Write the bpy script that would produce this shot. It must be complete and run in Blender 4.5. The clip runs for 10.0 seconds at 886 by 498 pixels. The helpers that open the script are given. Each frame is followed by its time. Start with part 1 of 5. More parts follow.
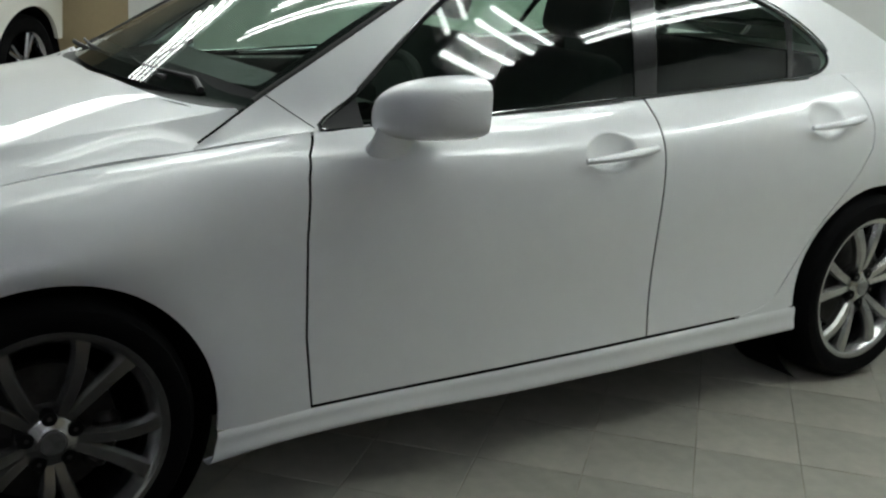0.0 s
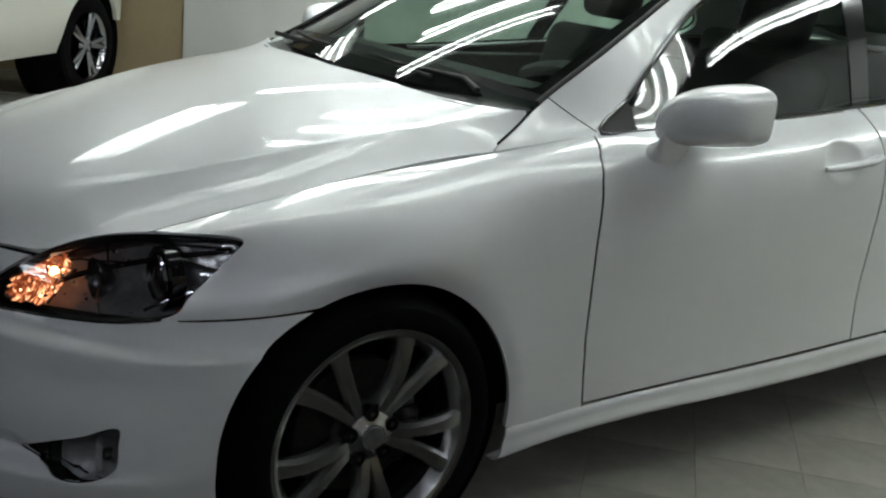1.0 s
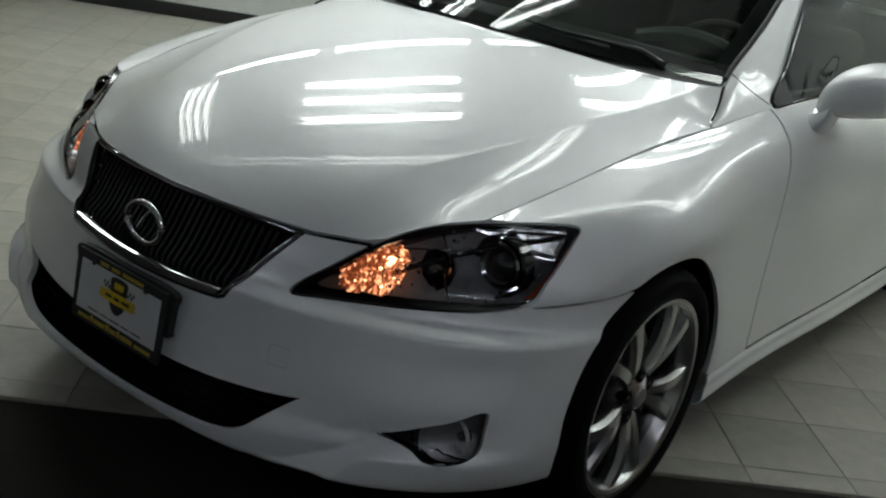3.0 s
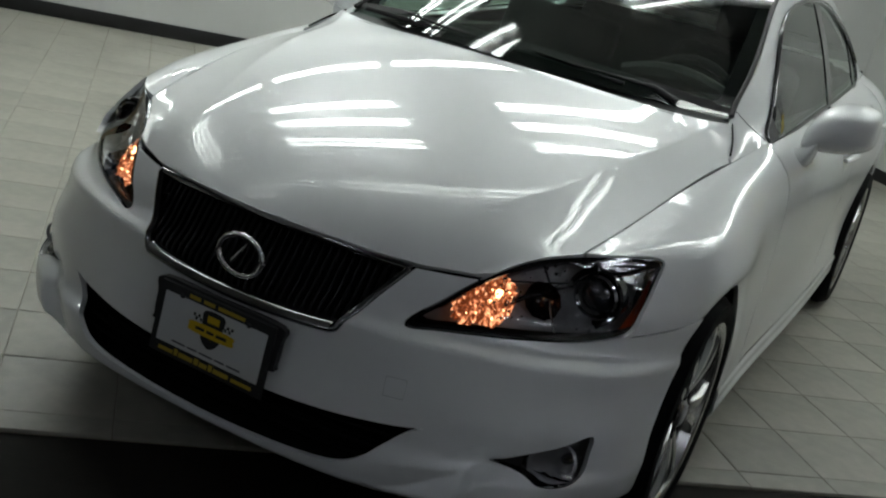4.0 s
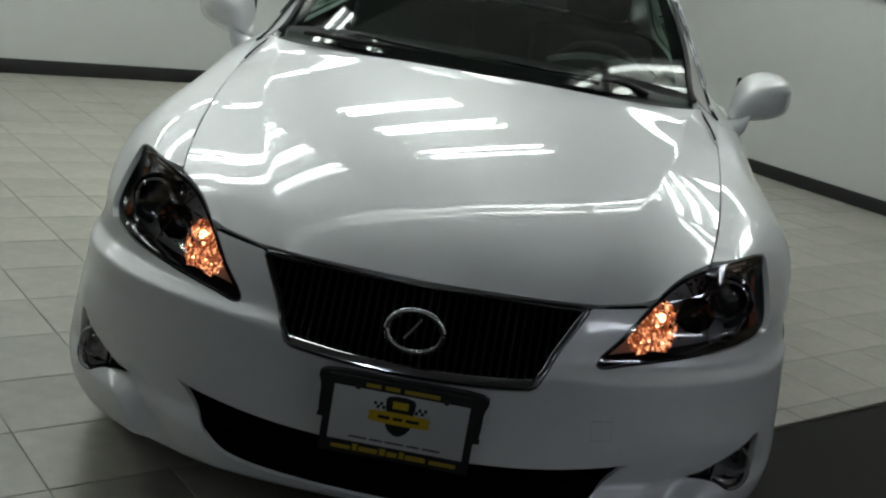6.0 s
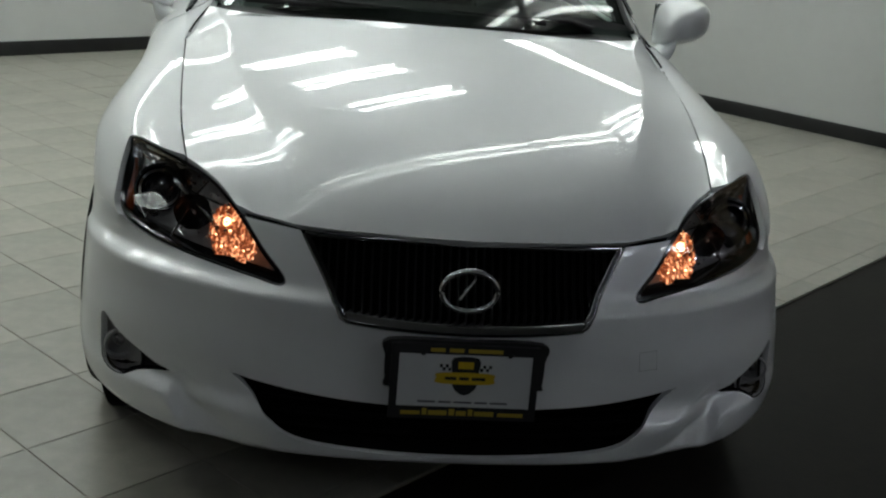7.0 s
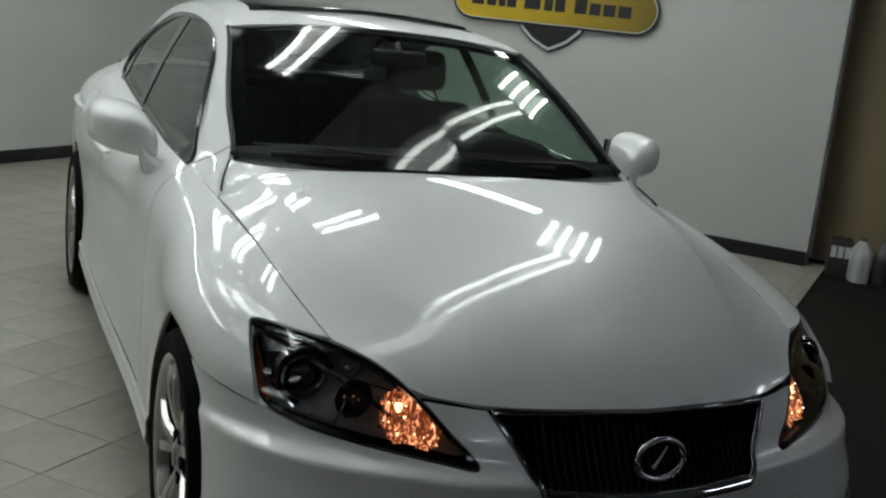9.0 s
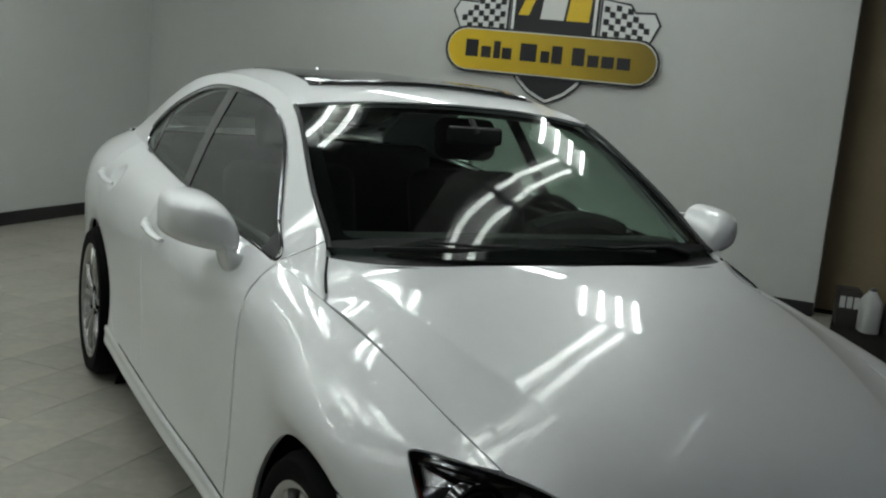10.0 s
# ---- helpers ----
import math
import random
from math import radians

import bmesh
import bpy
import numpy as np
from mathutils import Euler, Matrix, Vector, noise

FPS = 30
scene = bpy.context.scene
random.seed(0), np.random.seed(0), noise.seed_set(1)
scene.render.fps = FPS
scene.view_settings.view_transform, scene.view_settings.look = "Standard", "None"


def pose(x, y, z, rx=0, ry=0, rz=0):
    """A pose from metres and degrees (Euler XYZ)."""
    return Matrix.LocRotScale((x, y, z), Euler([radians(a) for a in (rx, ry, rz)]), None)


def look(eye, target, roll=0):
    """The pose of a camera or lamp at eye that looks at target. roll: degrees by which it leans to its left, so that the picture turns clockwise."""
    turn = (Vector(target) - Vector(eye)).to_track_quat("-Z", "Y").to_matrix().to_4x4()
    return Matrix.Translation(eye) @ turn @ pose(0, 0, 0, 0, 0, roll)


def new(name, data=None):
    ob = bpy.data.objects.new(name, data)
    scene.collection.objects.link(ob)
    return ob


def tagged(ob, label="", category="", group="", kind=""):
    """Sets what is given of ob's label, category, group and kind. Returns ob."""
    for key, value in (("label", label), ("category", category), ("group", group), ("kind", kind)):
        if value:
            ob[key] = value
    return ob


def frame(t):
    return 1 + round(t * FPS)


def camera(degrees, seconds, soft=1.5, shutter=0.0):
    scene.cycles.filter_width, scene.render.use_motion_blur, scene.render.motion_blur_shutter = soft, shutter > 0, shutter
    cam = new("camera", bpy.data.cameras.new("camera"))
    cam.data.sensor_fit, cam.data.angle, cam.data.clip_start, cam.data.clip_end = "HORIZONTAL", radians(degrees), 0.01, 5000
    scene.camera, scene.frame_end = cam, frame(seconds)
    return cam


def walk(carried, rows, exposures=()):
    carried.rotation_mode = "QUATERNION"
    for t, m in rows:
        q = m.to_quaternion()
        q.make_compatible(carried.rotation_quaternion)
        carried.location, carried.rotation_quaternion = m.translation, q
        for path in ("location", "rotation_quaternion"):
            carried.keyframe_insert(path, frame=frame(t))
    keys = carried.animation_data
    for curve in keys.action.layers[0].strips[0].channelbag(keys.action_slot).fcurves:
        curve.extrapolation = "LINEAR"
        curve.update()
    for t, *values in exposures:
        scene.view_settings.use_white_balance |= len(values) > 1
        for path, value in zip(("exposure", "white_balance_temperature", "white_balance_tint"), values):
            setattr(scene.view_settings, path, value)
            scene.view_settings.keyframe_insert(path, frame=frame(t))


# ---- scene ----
# ---- camera ----
cam = camera(44.59, 10.0, soft=2.2)
PATH = [
    (0, (-0.535, -3.014, 1.383), (0.568, -1.436, 0.843), 3.74),
    (0.5, (-0.842, -2.808, 1.385), (0.282, -1.255, 0.813), 4.87),
    (1, (-1.201, -2.598, 1.365), (-0.029, -1.075, 0.810), 5.78),
    (1.5, (-1.523, -2.465, 1.399), (-0.279, -1.022, 0.792), 7.56),
    (2, (-1.767, -2.179, 1.381), (-0.444, -0.846, 0.691), 6.07),
    (2.5, (-1.941, -1.971, 1.403), (-0.501, -0.748, 0.745), 6.67),
    (3, (-2.169, -1.774, 1.422), (-0.635, -0.682, 0.749), 9.81),
    (4.5, (-2.655, -0.993, 1.377), (-0.847, -0.381, 0.778), 11.20),
    (5, (-2.642, -0.727, 1.366), (-0.819, -0.262, 0.705), 7.42),
    (5.5, (-2.767, -0.414, 1.357), (-0.863, -0.177, 0.793), 10.60),
    (7, (-2.837, 0.333, 1.367), (-0.953, 0.086, 0.741), 5.40),
    (7.5, (-2.787, 0.549, 1.389), (-0.945, 0.080, 0.768), 6.80),
    (8, (-2.662, 0.830, 1.370), (-0.832, 0.278, 0.813), 7.20),
    (8.5, (-2.643, 1.106, 1.425), (-0.821, 0.462, 0.911), 5.78),
    (9, (-2.518, 1.310, 1.443), (-0.729, 0.521, 1.024), 6.18),
    (9.5, (-2.276, 1.502, 1.518), (-0.469, 0.711, 1.187), 5.80),
    (10, (-2.100, 1.662, 1.519), (-0.346, 0.764, 1.175), 5.48),
]
walk(cam, [(t, look(eye, target, roll)) for t, eye, target, roll in PATH],
     exposures=[(0.0, 0.34), (1.0, 0.34), (2.0, 0.16), (3.0, 0.14), (4.5, -0.04), (5.5, -0.06), (7.5, -0.04), (8.0, -0.07), (8.5, -0.19), (10.0, -0.44)])

# ---- light ----
# the room lies at an angle to the car: u runs along the tile edge, v towards the back wall
E1 = Vector((0.665, -0.747, 0.0)).normalized()
E2 = Vector((0.747, 0.665, 0.0)).normalized()
ROOM = Matrix(((E1.x, E2.x, 0, 0), (E1.y, E2.y, 0, 0), (0, 0, 1, 0), (0, 0, 0, 1)))
CEILING = 3.0

world = bpy.data.worlds.new("world")
scene.world = world
world.use_nodes = True
world.node_tree.nodes["Background"].inputs[0].default_value = (0.02, 0.021, 0.022, 1)
world.node_tree.nodes["Background"].inputs[1].default_value = 1.0
TUBE_STRENGTH = 18.0


# ---- materials ----
def material(name, colour, rough=0.5, metal=0.0, coat=0.0, spec=0.5, vary=0.0, scale=8.0, bump=0.0, bump_scale=60.0, emit=None, strength=0.0):
    """A principled material with colour variation at two scales and fine relief."""
    m = bpy.data.materials.new(name)
    m.use_nodes = True
    nt = m.node_tree
    b = nt.nodes["Principled BSDF"]
    b.inputs["Base Color"].default_value = (*colour, 1)
    b.inputs["Roughness"].default_value = rough
    b.inputs["Metallic"].default_value = metal
    b.inputs["Specular IOR Level"].default_value = spec
    b.inputs["Coat Weight"].default_value = coat
    b.inputs["Coat Roughness"].default_value = 0.02
    co = nt.nodes.new("ShaderNodeTexCoord")
    if vary:
        total = None
        for sc, amount in ((scale, 0.65), (scale * 9, 0.35)):
            n = nt.nodes.new("ShaderNodeTexNoise")
            n.inputs["Scale"].default_value = sc
            n.inputs["Detail"].default_value = 6
            nt.links.new(co.outputs["Object"], n.inputs["Vector"])
            k = nt.nodes.new("ShaderNodeMath")
            k.operation = "MULTIPLY"
            k.inputs[1].default_value = amount
            nt.links.new(n.outputs["Fac"], k.inputs[0])
            if total is None:
                total = k
            else:
                a = nt.nodes.new("ShaderNodeMath")
                nt.links.new(total.outputs[0], a.inputs[0])
                nt.links.new(k.outputs[0], a.inputs[1])
                total = a
        ramp = nt.nodes.new("ShaderNodeMapRange")
        ramp.inputs["From Min"].default_value, ramp.inputs["From Max"].default_value = 0.3, 0.7
        ramp.inputs["To Min"].default_value, ramp.inputs["To Max"].default_value = 1 - vary, 1 + vary
        nt.links.new(total.outputs[0], ramp.inputs["Value"])
        mul = nt.nodes.new("ShaderNodeMix")
        mul.data_type, mul.blend_type = "RGBA", "MULTIPLY"
        mul.inputs[0].default_value = 1
        mul.inputs[6].default_value = (*colour, 1)
        nt.links.new(ramp.outputs[0], mul.inputs[7])
        nt.links.new(mul.outputs[2], b.inputs["Base Color"])
    if bump:
        n = nt.nodes.new("ShaderNodeTexNoise")
        n.inputs["Scale"].default_value = bump_scale
        n.inputs["Detail"].default_value = 8
        nt.links.new(co.outputs["Object"], n.inputs["Vector"])
        bp = nt.nodes.new("ShaderNodeBump")
        bp.inputs["Strength"].default_value = bump
        bp.inputs["Distance"].default_value = 0.004
        nt.links.new(n.outputs["Fac"], bp.inputs["Height"])
        nt.links.new(bp.outputs["Normal"], b.inputs["Normal"])
    if emit:
        b.inputs["Emission Color"].default_value = (*emit, 1)
        b.inputs["Emission Strength"].default_value = strength
    return m


def glass(name, tint, rough=0.0, gloss=1.0):
    """A thin pane: tinted see-through, with a Fresnel mirror on it."""
    m = bpy.data.materials.new(name)
    m.use_nodes = True
    nt = m.node_tree
    nt.nodes.remove(nt.nodes["Principled BSDF"])
    tr = nt.nodes.new("ShaderNodeBsdfTransparent")
    tr.inputs[0].default_value = (*tint, 1)
    gl = nt.nodes.new("ShaderNodeBsdfGlossy")
    gl.inputs["Roughness"].default_value = rough
    gl.inputs["Color"].default_value = (gloss, gloss, gloss, 1)
    facing = nt.nodes.new("ShaderNodeLayerWeight")
    facing.inputs["Blend"].default_value = 0.5
    power, fr = nt.nodes.new("ShaderNodeMath"), nt.nodes.new("ShaderNodeMath")
    power.operation, fr.operation = "POWER", "MULTIPLY_ADD"
    power.inputs[1].default_value = 5.0
    fr.inputs[1].default_value, fr.inputs[2].default_value = 0.92, 0.05
    nt.links.new(facing.outputs["Facing"], power.inputs[0])
    nt.links.new(power.outputs[0], fr.inputs[0])
    mix = nt.nodes.new("ShaderNodeMixShader")
    nt.links.new(fr.outputs[0], mix.inputs[0])
    nt.links.new(tr.outputs[0], mix.inputs[1])
    nt.links.new(gl.outputs[0], mix.inputs[2])
    nt.links.new(mix.outputs[0], nt.nodes["Material Output"].inputs[0])
    return m


def pearl(name):
    """White pearl paint: flakes under a clear coat."""
    m = material(name, (0.80, 0.81, 0.82), rough=0.38, coat=0.70, spec=0.14, vary=0.02, scale=3.0)
    nt = m.node_tree
    b = nt.nodes["Principled BSDF"]
    b.inputs["Metallic"].default_value = 0.16
    b.inputs["Coat IOR"].default_value = 1.5
    b.inputs["Coat Roughness"].default_value = 0.022
    return m


def film(name, cover):
    """A thin uneven film of dust that lets most light through."""
    m = bpy.data.materials.new(name)
    m.use_nodes = True
    nt = m.node_tree
    nt.nodes.remove(nt.nodes["Principled BSDF"])
    clear, dust, mix = nt.nodes.new("ShaderNodeBsdfTransparent"), nt.nodes.new("ShaderNodeBsdfDiffuse"), nt.nodes.new("ShaderNodeMixShader")
    dust.inputs[0].default_value = (0.6, 0.6, 0.55, 1)
    co, noise, span = nt.nodes.new("ShaderNodeTexCoord"), nt.nodes.new("ShaderNodeTexNoise"), nt.nodes.new("ShaderNodeMapRange")
    noise.inputs["Scale"].default_value, noise.inputs["Detail"].default_value = 9.0, 8.0
    span.inputs["From Min"].default_value, span.inputs["From Max"].default_value = 0.25, 0.75
    span.inputs["To Min"].default_value, span.inputs["To Max"].default_value = cover * 0.5, cover * 1.4
    nt.links.new(co.outputs["Object"], noise.inputs["Vector"])
    nt.links.new(noise.outputs["Fac"], span.inputs["Value"])
    nt.links.new(span.outputs[0], mix.inputs[0])
    nt.links.new(clear.outputs[0], mix.inputs[1])
    nt.links.new(dust.outputs[0], mix.inputs[2])
    nt.links.new(mix.outputs[0], nt.nodes["Material Output"].inputs[0])
    return m


DUST = film("windshield_dust", 0.034)
PAINT = pearl("pearl_white_paint")
BLACK = material("black_plastic", (0.010, 0.010, 0.011), 0.6, vary=0.2, scale=30, bump=0.15, bump_scale=400)
SLAT_BLACK = material("slat_black", (0.012, 0.012, 0.0135), 0.45, spec=0.3)
GLOSS_BLACK = material("gloss_black", (0.006, 0.006, 0.007), 0.12, coat=0.6)
VOID = material("black_lining", (0.0025, 0.0025, 0.0025), 0.9, spec=0.1, vary=0.3)
RUBBER = material("tyre_rubber", (0.0035, 0.0035, 0.0037), 0.7, spec=0.05, vary=0.25, scale=14, bump=0.3, bump_scale=220)
ALLOY = material("silver_alloy", (0.37, 0.367, 0.36), 0.27, metal=0.9, coat=0.3, vary=0.1, scale=20)
STEEL = material("brake_steel", (0.055, 0.052, 0.05), 0.5, metal=0.9, vary=0.3, scale=40)
# barrel metal coloured dark to hold the shade behind the spokes
BARREL = material("shaded_wheel_barrel", (0.13, 0.13, 0.135), 0.25, metal=0.95, vary=0.3, scale=18)
CAP_GREY = material("grey_cap", (0.20, 0.20, 0.20), 0.35, metal=0.7, vary=0.3, scale=60, bump=0.5, bump_scale=90)
CHROME = material("dark_chrome", (0.32, 0.32, 0.34), 0.08, metal=1.0)
SMOKE_CHROME = material("smoked_chrome", (0.11, 0.11, 0.12), 0.14, metal=1.0, coat=0.5)
LAMP_LINING = material("lamp_lining", (0.20, 0.20, 0.21), 0.42, metal=0.35, vary=0.3, scale=25, bump=0.7, bump_scale=50)
WIND_GLASS = glass("windshield_glass", (0.62, 0.72, 0.67), 0.016, 0.8)
REAR_GLASS = glass("dark_rear_glass", (0.025, 0.03, 0.027))
SIDE_GLASS = glass("tinted_side_glass", (0.56, 0.70, 0.61))
LAMP_GLASS = glass("lamp_lens", (0.84, 0.84, 0.84), gloss=0.8)
FABRIC = material("dark_seat_cloth", (0.007, 0.007, 0.0075), 0.85, vary=0.3, scale=30, bump=0.4, bump_scale=300)
DASH = material("dark_dashboard", (0.014, 0.0135, 0.013), 0.6, vary=0.2, scale=25, bump=0.4, bump_scale=350)
WALL = material("white_wall_paint", (0.51, 0.516, 0.502), 0.6, vary=0.03, scale=1.5, bump=0.12, bump_scale=120)
SKIRTING = material("black_vinyl_base", (0.010, 0.010, 0.011), 0.4, vary=0.25, scale=12)
TILE = material("cream_floor_tile", (0.365, 0.352, 0.302), 0.36, vary=0.22, scale=2.2, bump=0.06, bump_scale=90)
GROUT = material("grey_grout", (0.315, 0.292, 0.24), 0.9, vary=0.5, scale=2)
DARK_FLOOR = material("dark_floor", (0.0125, 0.0112, 0.0092), 0.66, spec=0.15, vary=0.35, scale=2.5, bump=0.15, bump_scale=60)
TAN = material("tan_wall_paint", (0.26, 0.20, 0.115), 0.6, vary=0.08, scale=3, bump=0.1)
CEILING_PAINT = material("dark_ceiling_paint", (0.13, 0.13, 0.13), 0.9, vary=0.04, scale=4, bump=0.3, bump_scale=200)
TUBE = material("fluorescent_tube", (0.9, 0.9, 0.9), 0.4, emit=(0.925, 1.0, 0.968), strength=TUBE_STRENGTH)
TUBE_FILL = material("fill_tube", (0.9, 0.9, 0.9), 0.4, emit=(0.90, 0.96, 1.06), strength=TUBE_STRENGTH * 1.05)
# tubes dimmed row by row to balance the floor and hood brightness
TUBE_DIM = material("dim_tube", (0.9, 0.9, 0.9), 0.4, emit=(0.93, 1.0, 0.955), strength=TUBE_STRENGTH * 0.42)
TUBE_MID = material("mid_tube", (0.9, 0.9, 0.9), 0.4, emit=(0.93, 1.0, 0.955), strength=TUBE_STRENGTH * 0.64)
TUBE_LOW = material("low_tube", (0.9, 0.9, 0.9), 0.4, emit=(0.925, 1.0, 0.968), strength=TUBE_STRENGTH * 0.24)
TUBE_FAINT = material("faint_tube", (0.9, 0.9, 0.9), 0.4, emit=(0.925, 1.0, 0.968), strength=TUBE_STRENGTH * 0.14)
LAMP_BODY = material("white_lamp_housing", (0.75, 0.76, 0.75), 0.35)


# ---- mesh tools ----
def nat(ts, values):
    """A natural cubic spline through values at ts; returns a function of an array."""
    ts, v = np.asarray(ts, float), np.asarray(values, float)
    n, h = len(ts), np.diff(np.asarray(ts, float))
    a, r = np.eye(n), np.zeros_like(v)
    for i in range(1, n - 1):
        a[i, i - 1:i + 2] = h[i - 1], 2 * (h[i - 1] + h[i]), h[i]
        r[i] = 6 * ((v[i + 1] - v[i]) / h[i] - (v[i] - v[i - 1]) / h[i - 1])
    m = np.linalg.solve(a, r)

    def f(x):
        x = np.asarray(x, float)
        k = np.clip(np.searchsorted(ts, x) - 1, 0, n - 2)
        hk = h[k]
        p, q = (ts[k + 1] - x) / hk, (x - ts[k]) / hk
        if v.ndim > 1:
            p, q, hk = p[..., None], q[..., None], hk[..., None]
        return p * v[k] + q * v[k + 1] + ((p ** 3 - p) * m[k] + (q ** 3 - q) * m[k + 1]) * hk ** 2 / 6
    return f


def rail(*pts):
    """A smooth curve keyed along x: a function of x that gives points."""
    p = np.array(pts, float)
    f = nat(p[:, 0], p[:, 1:])
    return lambda x: np.column_stack([np.asarray(x, float), f(x)])


def chord(*pts):
    """A smooth curve through points, run by its length from 0 to 1."""
    p = np.array(pts, float)
    d = np.concatenate([[0], np.cumsum(np.linalg.norm(np.diff(p, axis=0), axis=1))])
    return nat(d / d[-1], p)


def across(rows, n, keys=None):
    """Grid points from curves sampled alike (k, m, 3), joined crosswise by a spline: (n, m, 3)."""
    rows = np.array(rows)
    if keys is None:
        d = np.linalg.norm(np.diff(rows, axis=0), axis=2).mean(1)
        keys = np.concatenate([[0], np.cumsum(d)])
    keys = np.asarray(keys, float)
    k, m, _ = rows.shape
    return nat(keys, rows.reshape(k, -1))(np.linspace(keys[0], keys[-1], n)).reshape(n, m, 3)


def steady(rows, n, keys):
    """Like across, but with a monotone cubic, which doesn't swing past its rows."""
    r, k = np.array(rows, float), np.asarray(keys, float)
    r = r.reshape(len(k), -1)
    h = np.diff(k)[:, None]
    d = np.diff(r, axis=0) / h
    m = np.zeros_like(r)
    w1, w2 = 2 * h[1:] + h[:-1], h[1:] + 2 * h[:-1]
    same = d[:-1] * d[1:] > 0
    safe = np.where(same, d[:-1] * d[1:], 1.0)
    m[1:-1] = np.where(same, (w1 + w2) * safe / np.where(same, w1 * d[1:] + w2 * d[:-1], 1.0), 0.0)
    m[0], m[-1] = d[0], d[-1]
    x = np.linspace(k[0], k[-1], n)
    i = np.clip(np.searchsorted(k, x) - 1, 0, len(k) - 2)
    t = ((x - k[i]) / (k[i + 1] - k[i]))[:, None]
    hh = h[i]
    out = (1 + 2 * t) * (1 - t) ** 2 * r[i] + t * (1 - t) ** 2 * hh * m[i] + t * t * (3 - 2 * t) * r[i + 1] + t * t * (t - 1) * hh * m[i + 1]
    for _ in range(1):
        out[1:-1] = (out[:-2] + 2 * out[1:-1] + out[2:]) / 4
    return out.reshape(n, -1, 3)


def grid_faces(n, m):
    return [(i * m + j, i * m + j + 1, (i + 1) * m + j + 1, (i + 1) * m + j) for i in range(n - 1) for j in range(m - 1)]


def clip(v, faces, g):
    """Cut a mesh where g(points) is below 0."""
    val = g(v)
    val = np.where(np.abs(val) < 1e-7, 1e-7, val)
    pts, seen, out = list(v), {}, []

    def cut(a, b):
        key = (min(a, b), max(a, b))
        if key not in seen:
            t = val[a] / (val[a] - val[b])
            seen[key] = len(pts)
            pts.append(v[a] + (v[b] - v[a]) * t)
        return seen[key]
    for f in faces:
        s = [val[i] > 0 for i in f]
        if all(s):
            out.append(f)
        elif any(s):
            loop = []
            for a, b, sa, sb in zip(f, f[1:] + f[:1], s, s[1:] + s[:1]):
                if sa:
                    loop.append(a)
                if sa != sb:
                    loop.append(cut(a, b))
            if len(loop) > 2:
                out.append(tuple(loop))
    used = sorted({i for f in out for i in f})
    back = {o: k for k, o in enumerate(used)}
    return np.array([pts[i] for i in used]), [tuple(back[i] for i in f) for f in out]


def polygon(points, a, b):
    """A signed distance, above 0 inside, to a polygon in the plane of axes a and b."""
    p = np.array(points, float)
    q = np.roll(p, -1, 0)

    def g(v):
        x = v[:, [a, b]]
        best, inside = np.full(len(x), 1e9), np.zeros(len(x), bool)
        for s, e in zip(p, q):
            d = e - s
            t = np.clip(((x - s) @ d) / (d @ d), 0, 1)
            best = np.minimum(best, np.linalg.norm(x - s - t[:, None] * d, axis=1))
            if s[1] != e[1]:
                cross = (s[1] > x[:, 1]) != (e[1] > x[:, 1])
                inside ^= cross & (x[:, 0] < (e[0] - s[0]) * (x[:, 1] - s[1]) / (e[1] - s[1]) + s[0])
        return np.where(inside, best, -best)
    return g


def rounded(points, n=8):
    """A closed smooth outline through corner points."""
    p = np.array(points, float)
    out = []
    for i in range(len(p)):
        a, b, c, d = p[i - 1], p[i], p[(i + 1) % len(p)], p[(i + 2) % len(p)]
        for k in range(n):
            t = k / n
            out.append(0.5 * (2 * b + (c - a) * t + (2 * a - 5 * b + 4 * c - d) * t * t + (3 * b - a - 3 * c + d) * t ** 3))
    return out


def below(curve):
    """Positive under a line of (x, z) keys in the side view."""
    xs, zs = zip(*curve)
    return lambda v: np.interp(v[:, 0], xs, zs) - v[:, 2]


def ahead(curve):
    """Positive in front of a line of (z, x) keys in the side view."""
    zs, xs = zip(*curve)
    return lambda v: np.interp(v[:, 2], zs, xs) - v[:, 0]


def flange(v, faces, depth, out_side):
    """Turn the open edges inwards, so that a sheet shows a thickness. out_side: a point list giving the outward normals."""
    edges = {}
    for f in faces:
        for a, b in zip(f, f[1:] + f[:1]):
            key = (min(a, b), max(a, b))
            edges[key] = None if key in edges else (a, b)
    rim = [e for e in edges.values() if e]
    back, pts, more = {}, list(v), []
    for a, b in rim:
        for i in (a, b):
            if i not in back:
                back[i] = len(pts)
                pts.append(v[i] - out_side[i] * depth)
        more.append((b, a, back[a], back[b]))
    return np.array(pts), faces + more, rim


def normals(v, faces):
    n = np.zeros_like(v)
    for f in faces:
        c = np.cross(v[f[1]] - v[f[0]], v[f[-1]] - v[f[0]])
        if len(f) > 3:
            c = c + np.cross(v[f[3]] - v[f[2]], v[f[1]] - v[f[2]])
        for i in f:
            n[i] += c
    return n / np.maximum(np.linalg.norm(n, axis=1), 1e-12)[:, None]


def mesh_of(name, v, faces, mats, smooth=True, sharp=(), index=None):
    me = bpy.data.meshes.new(name)
    me.from_pydata([tuple(p) for p in v], [], faces)
    for m in (mats if isinstance(mats, (list, tuple)) else (mats,)):
        me.materials.append(m)
    me.polygons.foreach_set("use_smooth", [smooth] * len(me.polygons))
    if index is not None:
        me.polygons.foreach_set("material_index", index)
    if sharp:
        keys = {tuple(sorted(e)) for e in sharp}
        for e in me.edges:
            if tuple(sorted(e.vertices)) in keys:
                e.use_edge_sharp = True
    me.update()
    return me


